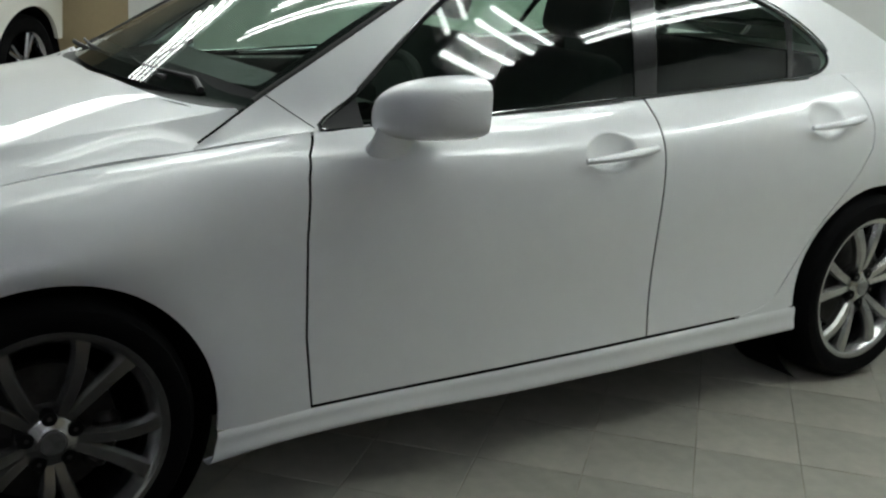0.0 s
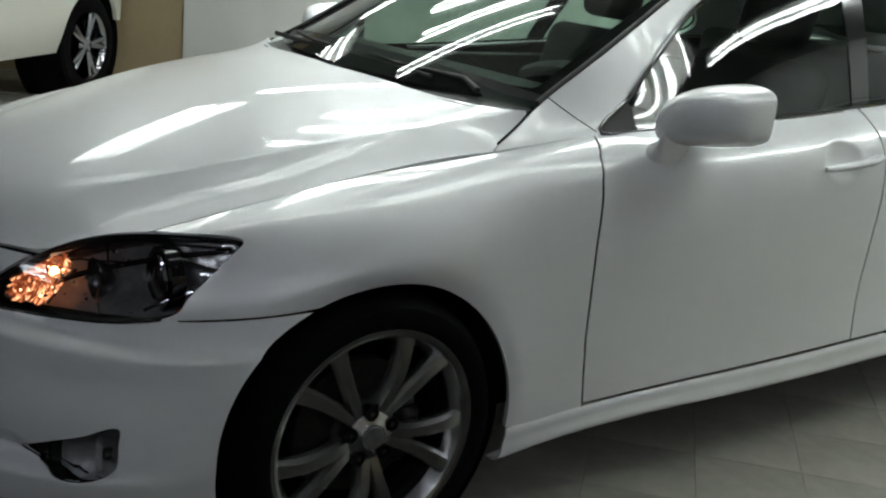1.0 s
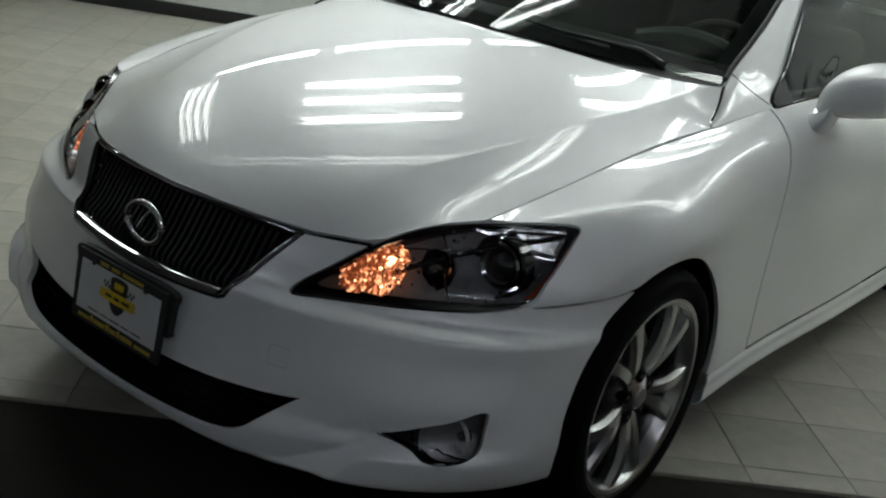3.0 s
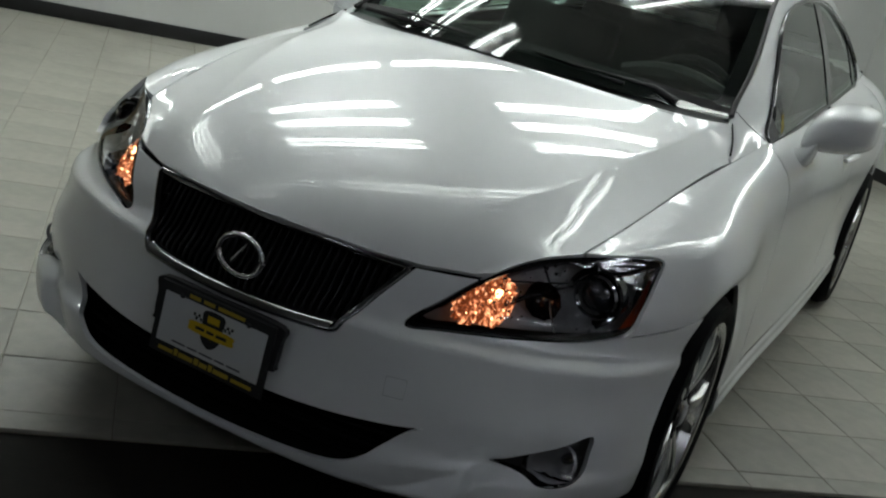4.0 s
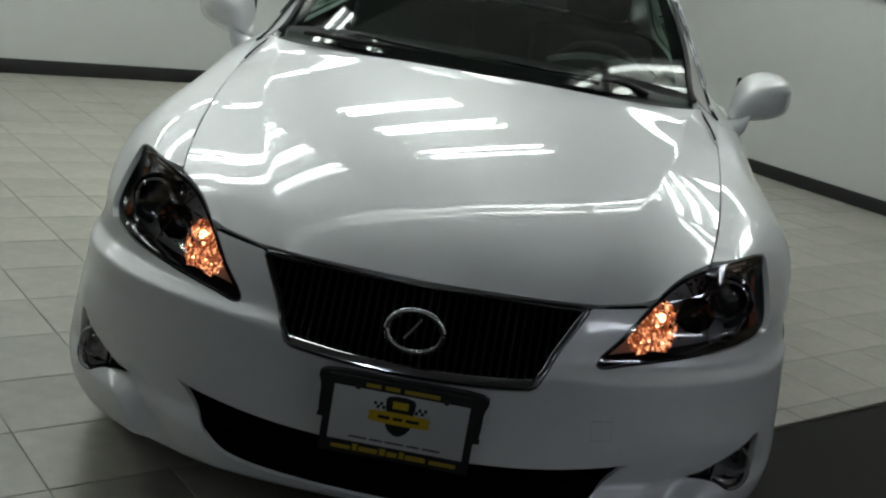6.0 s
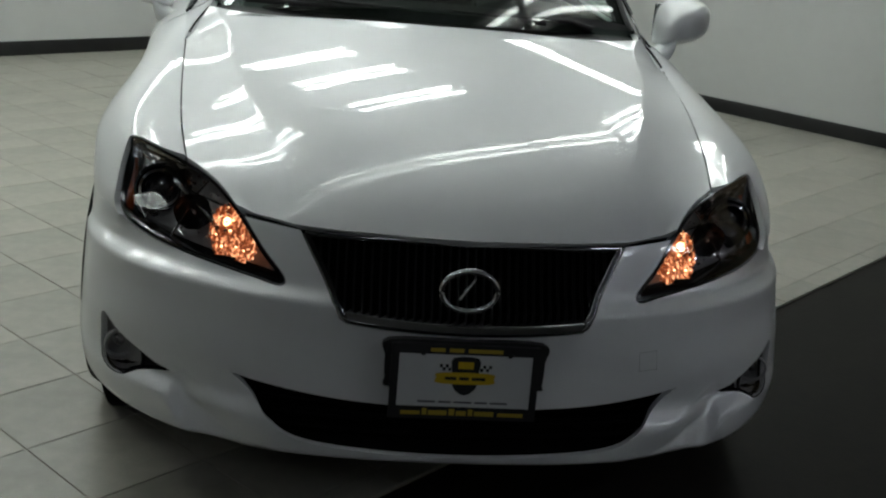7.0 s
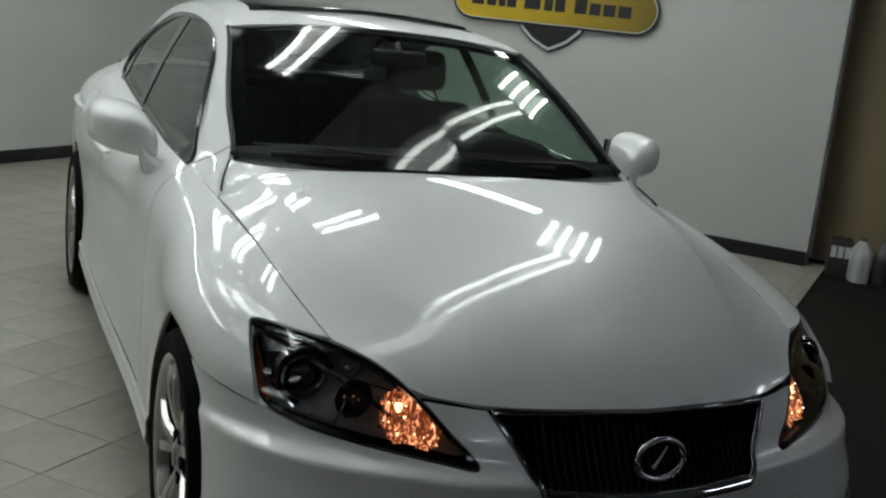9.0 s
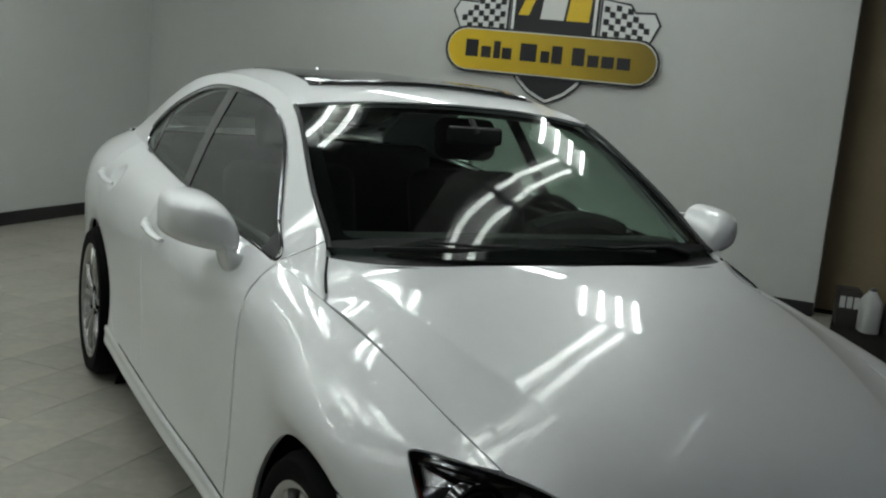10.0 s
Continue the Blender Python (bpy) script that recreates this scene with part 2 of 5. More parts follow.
def link(name, me, parent=None, label=""):
    ob = new(name, me)
    if parent is not None:
        ob.parent = parent
    return tagged(ob, label)


def panel(name, v, faces, mat, parent, side=1, depth=0.014, label=""):
    """A pressed sheet of the car: its open edges turn in. side -1 mirrors it to the other flank."""
    v = np.array(v, float)
    n = normals(v, faces)
    core = v - np.array((1.3, 0.0, 0.55))
    if (n * core * (1, 1.5, 2)).sum() < 0:
        faces, n = [tuple(reversed(f)) for f in faces], -n
    v, faces, rim = flange(v, faces, depth, n) if depth else (v, faces, ())
    if side < 0:
        v = v * (1, -1, 1)
        faces = [tuple(reversed(f)) for f in faces]
    return link(name, mesh_of(name, v, faces, mat, True, rim), parent, label)


def part(name, bm, mat, parent=None, label="", smooth=True, angle=0.6):
    """Link a bmesh as one mesh object under a thing or a part."""
    me = bpy.data.meshes.new(name)
    bm.normal_update()
    for e in bm.edges:
        if len(e.link_faces) == 2 and e.calc_face_angle(0) > angle:
            e.smooth = False
    for f in bm.faces:
        f.smooth = smooth
    bm.to_mesh(me)
    bm.free()
    me.materials.append(mat)
    return link(name, me, parent, label)


def box(x0, x1, y0, y1, z0, z1, bevel=0.0, segments=2, bm=None):
    own = bmesh.new()
    bmesh.ops.create_cube(own, size=1)
    for q in own.verts:
        q.co = ((x0 + x1) / 2 + q.co.x * (x1 - x0), (y0 + y1) / 2 + q.co.y * (y1 - y0), (z0 + z1) / 2 + q.co.z * (z1 - z0))
    if bevel:
        bmesh.ops.bevel(own, geom=own.edges[:], offset=bevel, segments=segments, affect="EDGES", profile=0.5)
    if bm is None:
        return own
    me = bpy.data.meshes.new("tmp")
    own.to_mesh(me)
    own.free()
    bm.from_mesh(me)
    bpy.data.meshes.remove(me)
    return bm


def sweep(path, r, n=8, closed=False, flat=1.0, bm=None):
    """A round bar along points."""
    bm = bm or bmesh.new()
    p = [Vector(q) for q in path]
    rings = []
    for i, q in enumerate(p):
        a = p[i - 1] if (i or closed) else p[0]
        b = p[(i + 1) % len(p)] if (i + 1 < len(p) or closed) else p[-1]
        d = (b - a).normalized()
        s = d.cross(Vector((0, 0, 1)))
        if s.length < 1e-3:
            s = d.cross(Vector((0, 1, 0)))
        s.normalize()
        u = s.cross(d)
        rad = r[i] if isinstance(r, (list, tuple)) else r
        rings.append([bm.verts.new(q + (s * math.cos(k * math.tau / n) + u * math.sin(k * math.tau / n) * flat) * rad) for k in range(n)])
    for i in range(len(p) if closed else len(p) - 1):
        a, b = rings[i], rings[(i + 1) % len(p)]
        for k in range(n):
            bm.faces.new((a[k], a[(k + 1) % n], b[(k + 1) % n], b[k]))
    if not closed:
        bm.faces.new(list(reversed(rings[0])))
        bm.faces.new(rings[-1])
    bmesh.ops.recalc_face_normals(bm, faces=bm.faces[:])
    return bm


def lathe(profile, n, bm=None, centre=(0, 0, 0)):
    """Turn an (r, y) profile round the y axis."""
    bm = bm or bmesh.new()
    rings = []
    for r, y in profile:
        rings.append([bm.verts.new((centre[0] + r * math.cos(k * math.tau / n), centre[1] + y, centre[2] + r * math.sin(k * math.tau / n))) for k in range(n)])
    for a, b in zip(rings, rings[1:]):
        for k in range(n):
            bm.faces.new((a[k], a[(k + 1) % n], b[(k + 1) % n], b[k]))
    bmesh.ops.recalc_face_normals(bm, faces=bm.faces[:])
    return bm


def empty(name, label, category, group="", m=None, kind=""):
    ob = new(name)
    if m is not None:
        ob.matrix_world = m
    return tagged(ob, label, category, group, kind)


# ---- the room ----
U0, U1, V0, V1, V2 = -9.0, 5.2, -7.0, 5.45, 7.4
OPENING = -2.65
EDGE = -0.35


def room_box(name, u0, u1, v0, v1, z0, z1, mat, label, kind="structure", bevel=0.0, parent=None):
    ob = part(name, box(u0, u1, v0, v1, z0, z1, bevel), mat, parent, label, smooth=bool(bevel))
    if parent is None:
        ob.matrix_world = ROOM
        tagged(ob, kind=kind)
    return ob


room_box("wall_back", OPENING, U1 + 0.2, V1, V1 + 0.2, 0, CEILING, WALL, "white painted showroom back wall")
room_box("wall_sign", U1, U1 + 0.2, -0.22, V1 - 0.003, 0, CEILING, WALL, "white painted wall that carries the sign")
room_box("wall_tan", U1 + 0.35, U1 + 0.5, V0, -0.22, 0, CEILING, TAN, "tan painted wall past the white wall")
bay = room_box("wall_bay", 0, 6.6, 0, 0.2, 0, CEILING, TAN, "tan painted wall of the bay past the white wall")
bay.matrix_world = ROOM @ pose(OPENING - 0.003, V1 + 0.02, 0, 0, 0, 192) @ pose(0, -0.2, 0)
# two unseen walls, added to close the hall and bounce light
room_box("wall_front", U0, U1 + 0.5, V0 - 0.2, V0, 0, CEILING, WALL, "unseen white wall added on the far side of the hall")
room_box("wall_left", U0 - 0.2, U0, V0 - 0.2, V2 + 0.2, 0, CEILING, WALL, "unseen white end wall added to the hall")
room_box("ceiling", U0 - 0.2, U1 + 0.5, V0 - 0.2, V2 + 0.2, CEILING, CEILING + 0.1, CEILING_PAINT, "dark painted ceiling with fluorescent lamps")
room_box("ground", U0 - 0.2, U1 + 0.5, V0 - 0.2, V2 + 0.2, -0.2, -0.012, DARK_FLOOR, "dark worn hall floor in front of the tiles")
grout_bed = room_box("floor", U0, U1 + 0.2, EDGE, V2, -0.02, -0.003, GROUT, "cream ceramic tile floor laid in a square grid with grey grout")
room_box("baseboard_back", OPENING, U1, V1 - 0.012, V1, 0, 0.10, SKIRTING, "black vinyl baseboard along the white wall", bevel=0.003)
room_box("baseboard_sign", U1 - 0.012, U1, -0.22, V1 - 0.013, 0, 0.10, SKIRTING, "black vinyl baseboard along the white wall", bevel=0.003)

# floor tiles: 0.3 m squares with joints, a narrow cut row along the edge
PITCH, JOINT = 0.30, 0.0028


def tile_mesh(w, d):
    bm = box(-w / 2, w / 2, -d / 2, d / 2, -0.010, 0.0, 0.0015, 1)
    for f in bm.faces:
        f.smooth = False
    me = bpy.data.meshes.new("tile")
    bm.to_mesh(me)
    bm.free()
    me.materials.append(TILE)
    return me


TILE_FULL, TILE_CUT = tile_mesh(PITCH - JOINT, PITCH - JOINT), tile_mesh(PITCH - JOINT, 0.085)
rest_v, rest_f = [], []
for i in range(-30, 14):
    for j in range(-2, 25):
        u, v = 1.08 + (i - 0.5) * PITCH + 0.3, 0.035 + (j + 0.5) * PITCH
        cut_row = j < -1
        if cut_row:
            v = -0.3075
        if u + PITCH / 2 > U1 + 0.15 or v + PITCH / 2 > V2 or v > V1 - 0.1 or u < U0 + 0.2:
            continue
        near = -2.2 < u < 4.0 and -0.4 < v < 3.8
        dz = random.uniform(-0.0006, 0.0006)
        if near:
            ob = link("tile", TILE_CUT if cut_row else TILE_FULL, grout_bed)
            ob.matrix_basis = pose(u, v, dz)
        else:
            k, d = len(rest_v), (0.0425 if cut_row else 0.147)
            rest_v += [(u - 0.147, v - d, dz), (u + 0.147, v - d, dz), (u + 0.147, v + d, dz), (u - 0.147, v + d, dz)]
            rest_f.append((k, k + 1, k + 2, k + 3))
            for a, b in ((0, 1), (1, 2), (2, 3), (3, 0)):
                n = len(rest_v)
                rest_v += [(*rest_v[k + a][:2], -0.01), (*rest_v[k + b][:2], -0.01)]
                rest_f.append((k + b, k + a, n, n + 1))
tagged(link("tiles", mesh_of("tiles", rest_v, rest_f, TILE, False), grout_bed), kind="stuff")
nt = TILE.node_tree
rnd, mr, mx = nt.nodes.new("ShaderNodeObjectInfo"), nt.nodes.new("ShaderNodeMapRange"), nt.nodes.new("ShaderNodeMix")
mr.inputs["To Min"].default_value, mr.inputs["To Max"].default_value = 0.93, 1.05
mx.data_type, mx.blend_type = "RGBA", "MULTIPLY"
mx.inputs[0].default_value = 1
base_in = nt.nodes["Principled BSDF"].inputs["Base Color"]
src = base_in.links[0].from_socket
nt.links.new(rnd.outputs["Random"], mr.inputs["Value"])
nt.links.new(src, mx.inputs[6])
nt.links.new(mr.outputs[0], mx.inputs[7])
nt.links.new(mx.outputs[2], base_in)


# ---- the car ----
# x runs back from the front axle, y is the distance from the middle, z is up
car = empty("car", "white pearl four-door sedan with amber parking lamps lit", "car")

SEAM_Y = nat((-0.75, -0.60, -0.46, -0.30, 0.0, 0.37, 0.60), (0.592, 0.597, 0.609, 0.642, 0.682, 0.718, 0.735))
SEAM_Z = nat((-0.75, -0.60, -0.50, -0.40, -0.30, -0.20, -0.10, 0.0, 0.10, 0.20, 0.30, 0.37, 0.44, 0.50, 0.60), (0.58, 0.662, 0.719, 0.751, 0.777, 0.801, 0.825, 0.847, 0.866, 0.882, 0.893, 0.900, 0.922, 0.952, 0.99))


def crease(x):
    """The distance from the middle of the ridge that runs from the cowl corner to the grille corner."""
    return 0.546 + 0.23 * x - 0.2 * x * x + 0.042 * (np.clip(x - 0.3, 0, 1) / 0.19) ** 2 + 0.05 * (np.clip(-0.42 - x, 0, 1) / 0.22) ** 2


def hood_middle(x, y):
    """The domed sheet between the two ridges, with a nose that rolls over."""
    q = y * y
    dome = 0.9372 + x * (0.1868 + x * (-0.0776 + x * (0.0418 - 0.0921 * x)))
    dome = dome + q * (-0.1184 + x * (0.0806 + x * (-0.0154 + x * (0.2352 + 0.1027 * x))))
    dome = dome + q * q * (-0.0650 + x * (0.2916 + x * (-1.8716 + x * (0.2874 + 5.8572 * x))))
    f = np.clip((y - 0.45) / 0.2, 0, 1)
    return dome - 0.0453 * (1 - f * f * (3 - 2 * f)) * np.exp(np.minimum(-(x + 0.725 - 0.6 * q) / 0.0908, 1.0))


def hood_height(x, y):
    """The dome as far as the ridge, then a shallow valley down to the fender seam."""
    x, y = np.asarray(x, float), np.asarray(y, float)
    c, w = crease(x), np.maximum(SEAM_Y(x) - crease(x), 0.05)
    top, d = hood_middle(x, np.minimum(y, c)), np.clip(y - c, 0, 0.4)
    fall = (SEAM_Z(x) - hood_middle(x, c)) / w
    bend = VALLEY * np.clip((0.50 - x) / 0.15, 0, 1)
    return top + d * (fall - bend) + d * d * bend / w


VALLEY = 0.13
HOOD_LINE = tuple((x, y, float(hood_height(x, y))) for x, y in ((-0.46, 0.609), (-0.30, 0.642), (0.0, 0.682), (0.37, 0.718)))
SIDE = [
    rail(*HOOD_LINE, (0.68, 0.748, 0.941), (1.2, 0.757, 0.965), (1.78, 0.750, 0.998), (2.45, 0.735, 1.04), (3.1, 0.69, 1.05), (3.65, 0.60, 1.0)),
    rail((-0.46, 0.64, 0.740), (-0.3, 0.70, 0.775), (0, 0.755, 0.832), (0.37, 0.782, 0.886), (0.68, 0.800, 0.918), (1.2, 0.815, 0.94), (1.78, 0.815, 0.965), (2.45, 0.81, 1.0), (3.1, 0.785, 1.0), (3.65, 0.70, 0.95)),
    rail((-0.46, 0.675, 0.725), (-0.3, 0.754, 0.752), (0, 0.832, 0.795), (0.37, 0.837, 0.835), (0.68, 0.852, 0.872), (1.2, 0.868, 0.895), (1.78, 0.873, 0.912), (2.45, 0.875, 0.93), (3.1, 0.855, 0.92), (3.65, 0.76, 0.87)),
    rail((-0.46, 0.72, 0.68), (-0.3, 0.80, 0.70), (0, 0.882, 0.735), (0.37, 0.862, 0.76), (0.68, 0.872, 0.80), (1.2, 0.893, 0.83), (1.78, 0.90, 0.84), (2.45, 0.905, 0.85), (3.1, 0.885, 0.82), (3.65, 0.785, 0.78)),
    rail((-0.46, 0.75, 0.62), (-0.3, 0.835, 0.63), (0, 0.882, 0.65), (0.37, 0.868, 0.62), (0.68, 0.877, 0.63), (1.2, 0.897, 0.65), (1.78, 0.903, 0.66), (2.45, 0.907, 0.68), (3.1, 0.89, 0.66), (3.65, 0.79, 0.65)),
    rail((-0.46, 0.755, 0.48), (-0.3, 0.845, 0.48), (0, 0.885, 0.47), (0.37, 0.875, 0.45), (0.68, 0.874, 0.45), (1.2, 0.885, 0.46), (1.78, 0.892, 0.47), (2.45, 0.895, 0.48), (3.1, 0.885, 0.5), (3.65, 0.785, 0.5)),
    rail((-0.46, 0.75, 0.30), (-0.3, 0.845, 0.29), (0, 0.88, 0.28), (0.37, 0.876, 0.27), (0.68, 0.874, 0.285), (1.2, 0.889, 0.295), (1.78, 0.9, 0.305), (2.45, 0.9, 0.315), (3.1, 0.87, 0.33), (3.65, 0.77, 0.35)),
]
XS = np.linspace(-0.46, 3.65, 420)
side_v = across([r(XS) for r in SIDE], 90).reshape(-1, 3)
side_f = [tuple(reversed(f)) for f in grid_faces(90, 420)]
HANDLES = ((1.515, 0.868), (2.435, 0.922))
for hx, hz in HANDLES:
    d2 = ((side_v[:, 0] - hx + 0.02) / 0.085) ** 2 + ((side_v[:, 2] - hz) / 0.052) ** 2
    side_v[:, 1] -= 0.024 * np.clip(1 - d2, 0, 1) ** 0.8
# the metal tucks in towards the wheel openings
for cx, cz, r in ((0.0, 0.32, 0.352), (2.73, 0.33, 0.365)):
    near = np.clip(1 - (np.hypot(side_v[:, 0] - cx, side_v[:, 2] - cz) - r) / 0.062, 0, 1.3)
    side_v[:, 1] -= 0.009 * near ** 2
shell_v = side_v - np.array((0, 0.035, 0))

DOOR_FRONT = ((0.25, 0.612), (0.30, 0.604), (0.47, 0.586), (0.71, 0.583), (0.85, 0.592), (0.90, 0.61), (0.943, 0.655), (1.1, 0.70))
DOOR_MID = ((0.25, 1.697), (0.31, 1.695), (0.65, 1.687), (0.91, 1.689), (0.965, 1.70), (1.02, 1.735), (1.1, 1.78))
DOOR_REAR = ((0.25, 2.0), (0.318, 2.10), (0.33, 2.19), (0.36, 2.262), (0.58, 2.438), (0.74, 2.574), (0.83, 2.635), (0.9, 2.65), (1.1, 2.65))
GAP = 0.0034
WHEEL_F, WHEEL_R = (0.0, 0.32), (2.73, 0.33)


def arch(c, r, wide=1.0):
    return lambda v: np.hypot((v[:, 0] - c[0]) / wide, v[:, 2] - c[1]) - r


def cut_all(v, f, *gs):
    for g in gs:
        v, f = clip(v, f, g)
    return v, f


def minus(g, d=GAP):
    return lambda v: -g(v) - d


def plus(g, d=GAP):
    return lambda v: g(v) - d


LAMP = rounded([(0.38, 0.567), (0.43, 0.622), (0.482, 0.678), (0.54, 0.720), (0.609, 0.743), (0.69, 0.756), (0.752, 0.757), (0.766, 0.735), (0.772, 0.67), (0.766, 0.622), (0.70, 0.596), (0.60, 0.585), (0.52, 0.578), (0.45, 0.571)], 5)
LAMP_G = polygon(LAMP, 1, 2)
fender = cut_all(side_v, side_f, lambda v: np.where(v[:, 0] > 0.2, v[:, 2] - 0.278, 1), plus(ahead(DOOR_FRONT)), arch(WHEEL_F, 0.352, 1.04),
                 lambda v: np.where(v[:, 0] < -0.1, -LAMP_G(v) - 0.004, 1),
                 lambda v: np.where(v[:, 0] < 0, v[:, 2] - (0.612 + (v[:, 0] + 0.418) * 0.09) - GAP, 1))
SILL = lambda v: v[:, 2] - np.interp(v[:, 0], [0.3, 0.6, 1.2, 1.7, 2.42], [0.281, 0.295, 0.303, 0.313, 0.324])
door_f = cut_all(side_v, side_f, SILL, minus(ahead(DOOR_FRONT)), plus(ahead(DOOR_MID)))
door_r = cut_all(side_v, side_f, SILL, minus(ahead(DOOR_MID)), plus(ahead(DOOR_REAR)), arch(WHEEL_R, 0.365))
quarter = cut_all(side_v, side_f, minus(ahead(DOOR_REAR)), arch(WHEEL_R, 0.365))

SKIRT_X = np.linspace(0.30, 2.42, 120)
skirt_top = rail((0.3, 0.874, 0.272), (0.6, 0.874, 0.286), (1.2, 0.888, 0.294), (1.7, 0.899, 0.304), (2.42, 0.90, 0.315))(SKIRT_X)
skirt_low = rail((0.3, 0.880, 0.200), (0.5, 0.884, 0.222), (1.2, 0.897, 0.228), (1.7, 0.905, 0.231), (2.42, 0.902, 0.236))(SKIRT_X)
skirt_v = across([skirt_top, skirt_top + (skirt_low - skirt_top) * 0.12 + np.array((0, 0.004, 0)), skirt_top * 0.45 + skirt_low * 0.55 + np.array((0, 0.001, 0)), skirt_low,
                  skirt_low + np.array((0, -0.008, -0.008)), skirt_low + np.array((0, -0.040, -0.012))], 20).reshape(-1, 3)
skirt = cut_all(skirt_v, [tuple(reversed(f)) for f in grid_faces(20, 120)], arch(WHEEL_F, 0.352, 1.04), arch(WHEEL_R, 0.365))

for s in (-1, 1):
    panel("fender", *fender, PAINT, car, s)
    panel("front_door", *door_f, PAINT, car, s, 0.003)
    panel("rear_door", *door_r, PAINT, car, s, 0.003)
    panel("quarter_panel", *quarter, PAINT, car, s)
    panel("side_skirt", *skirt, PAINT, car, s, 0.004)
    panel("inner_panel", *cut_all(shell_v, side_f, arch(WHEEL_F, 0.37, 1.05), arch(WHEEL_R, 0.38), lambda v: v[:, 0] + 0.25), VOID, car, s, 0)

# front sheet: level curves from the middle round the corner to the wheel arch
LEVELS = (
    (0.215, chord((-0.815, 0), (-0.805, 0.25), (-0.76, 0.45), (-0.66, 0.615), (-0.555, 0.72), (-0.445, 0.785), (-0.315, 0.83))),
    (0.237, chord((-0.850, 0), (-0.838, 0.25), (-0.795, 0.45), (-0.695, 0.645), (-0.57, 0.762), (-0.445, 0.828), (-0.30, 0.864))),
    (0.265, chord((-0.850, 0), (-0.838, 0.25), (-0.795, 0.45), (-0.700, 0.645), (-0.571, 0.773), (-0.45, 0.838), (-0.302, 0.869))),
    (0.300, chord((-0.846, 0), (-0.834, 0.25), (-0.789, 0.45), (-0.698, 0.645), (-0.570, 0.778), (-0.450, 0.843), (-0.302, 0.873))),
    (0.335, chord((-0.823, 0), (-0.811, 0.25), (-0.760, 0.45), (-0.680, 0.615), (-0.554, 0.767), (-0.443, 0.843), (-0.29, 0.877))),
    (0.40, chord((-0.812, 0), (-0.80, 0.2), (-0.758, 0.42), (-0.685, 0.6), (-0.545, 0.772), (-0.43, 0.84), (-0.28, 0.876))),
    (0.49, chord((-0.795, 0), (-0.785, 0.2), (-0.745, 0.40), (-0.67, 0.58), (-0.525, 0.757), (-0.39, 0.84), (-0.23, 0.878))),
    (0.538, chord((-0.788, 0), (-0.778, 0.2), (-0.737, 0.4), (-0.655, 0.585), (-0.52, 0.752), (-0.37, 0.84), (-0.20, 0.879))),
    (0.544, chord((-0.7865, 0), (-0.7765, 0.2), (-0.7355, 0.4), (-0.6535, 0.5845), (-0.5185, 0.751), (-0.3685, 0.8395), (-0.198, 0.879))),
    (0.550, chord((-0.780, 0), (-0.770, 0.2), (-0.728, 0.396), (-0.646, 0.579), (-0.511, 0.745), (-0.364, 0.836), (-0.193, 0.879))),
    (0.562, chord((-0.768, 0), (-0.757, 0.2), (-0.708, 0.385), (-0.625, 0.565), (-0.49, 0.725), (-0.35, 0.826), (-0.17, 0.878))),
    (0.62, chord((-0.735, 0), (-0.722, 0.2), (-0.67, 0.4), (-0.585, 0.57), (-0.455, 0.73), (-0.31, 0.826), (-0.13, 0.877))),
    (0.68, chord((-0.70, 0), (-0.685, 0.2), (-0.63, 0.4), (-0.54, 0.56), (-0.41, 0.70), (-0.27, 0.80), (-0.08, 0.865))),
    (0.76, chord((-0.61, 0), (-0.595, 0.2), (-0.54, 0.42), (-0.44, 0.60), (-0.33, 0.72), (-0.22, 0.79), (-0.05, 0.84))),
)
ROWS = 130
SS = np.linspace(0, 1, 150)
front_v = steady([np.column_stack([c(SS), np.full(150, z)]) for z, c in LEVELS], ROWS, [z for z, c in LEVELS]).reshape(-1, 3)
# a valley runs from the inner tip of each fog lamp down to the lip, with a shelf below it
fy, fz = front_v[:, 1], front_v[:, 2]
valley_z = np.interp(fy, [0.38, 0.48, 0.55, 0.61, 0.68], [0.222, 0.250, 0.284, 0.326, 0.330])
valley_d = np.interp(fy, [0.37, 0.45, 0.53, 0.585, 0.63, 0.68], [0, 0.014, 0.034, 0.033, 0.014, 0])
reach = np.interp(fy, [0.58, 0.66], [0.055, 0.02])
undercut = np.clip(1 - (fz - valley_z) / reach, 0, 1)
front_v[:, 0] += np.where(fz > valley_z, valley_d * undercut ** 1.15, np.maximum(valley_d - 0.52 * (valley_z - fz), 0))
front_f = [tuple(reversed(f)) for f in grid_faces(ROWS, 150)]

GRILLE = [(-0.5, 0.72), (0.0, 0.72), (0.362, 0.685), (0.355, 0.672), (0.30, 0.59), (0.26, 0.522), (0.15, 0.510), (0, 0.506), (-0.5, 0.5)]
INTAKE = rounded([(-0.30, 0.352), (0.0, 0.346), (0.25, 0.352), (0.42, 0.366), (0.495, 0.378), (0.468, 0.366), (0.430, 0.333), (0.385, 0.288), (0.33, 0.264), (0.21, 0.253), (0.0, 0.247), (-0.3, 0.255)], 6)
FOG = rounded([(0.781, 0.415), (0.74, 0.391), (0.70, 0.373), (0.65, 0.351), (0.612, 0.336), (0.642, 0.332), (0.679, 0.326), (0.703, 0.316), (0.721, 0.307), (0.747, 0.303), (0.772, 0.310), (0.784, 0.328), (0.785, 0.37)], 5)


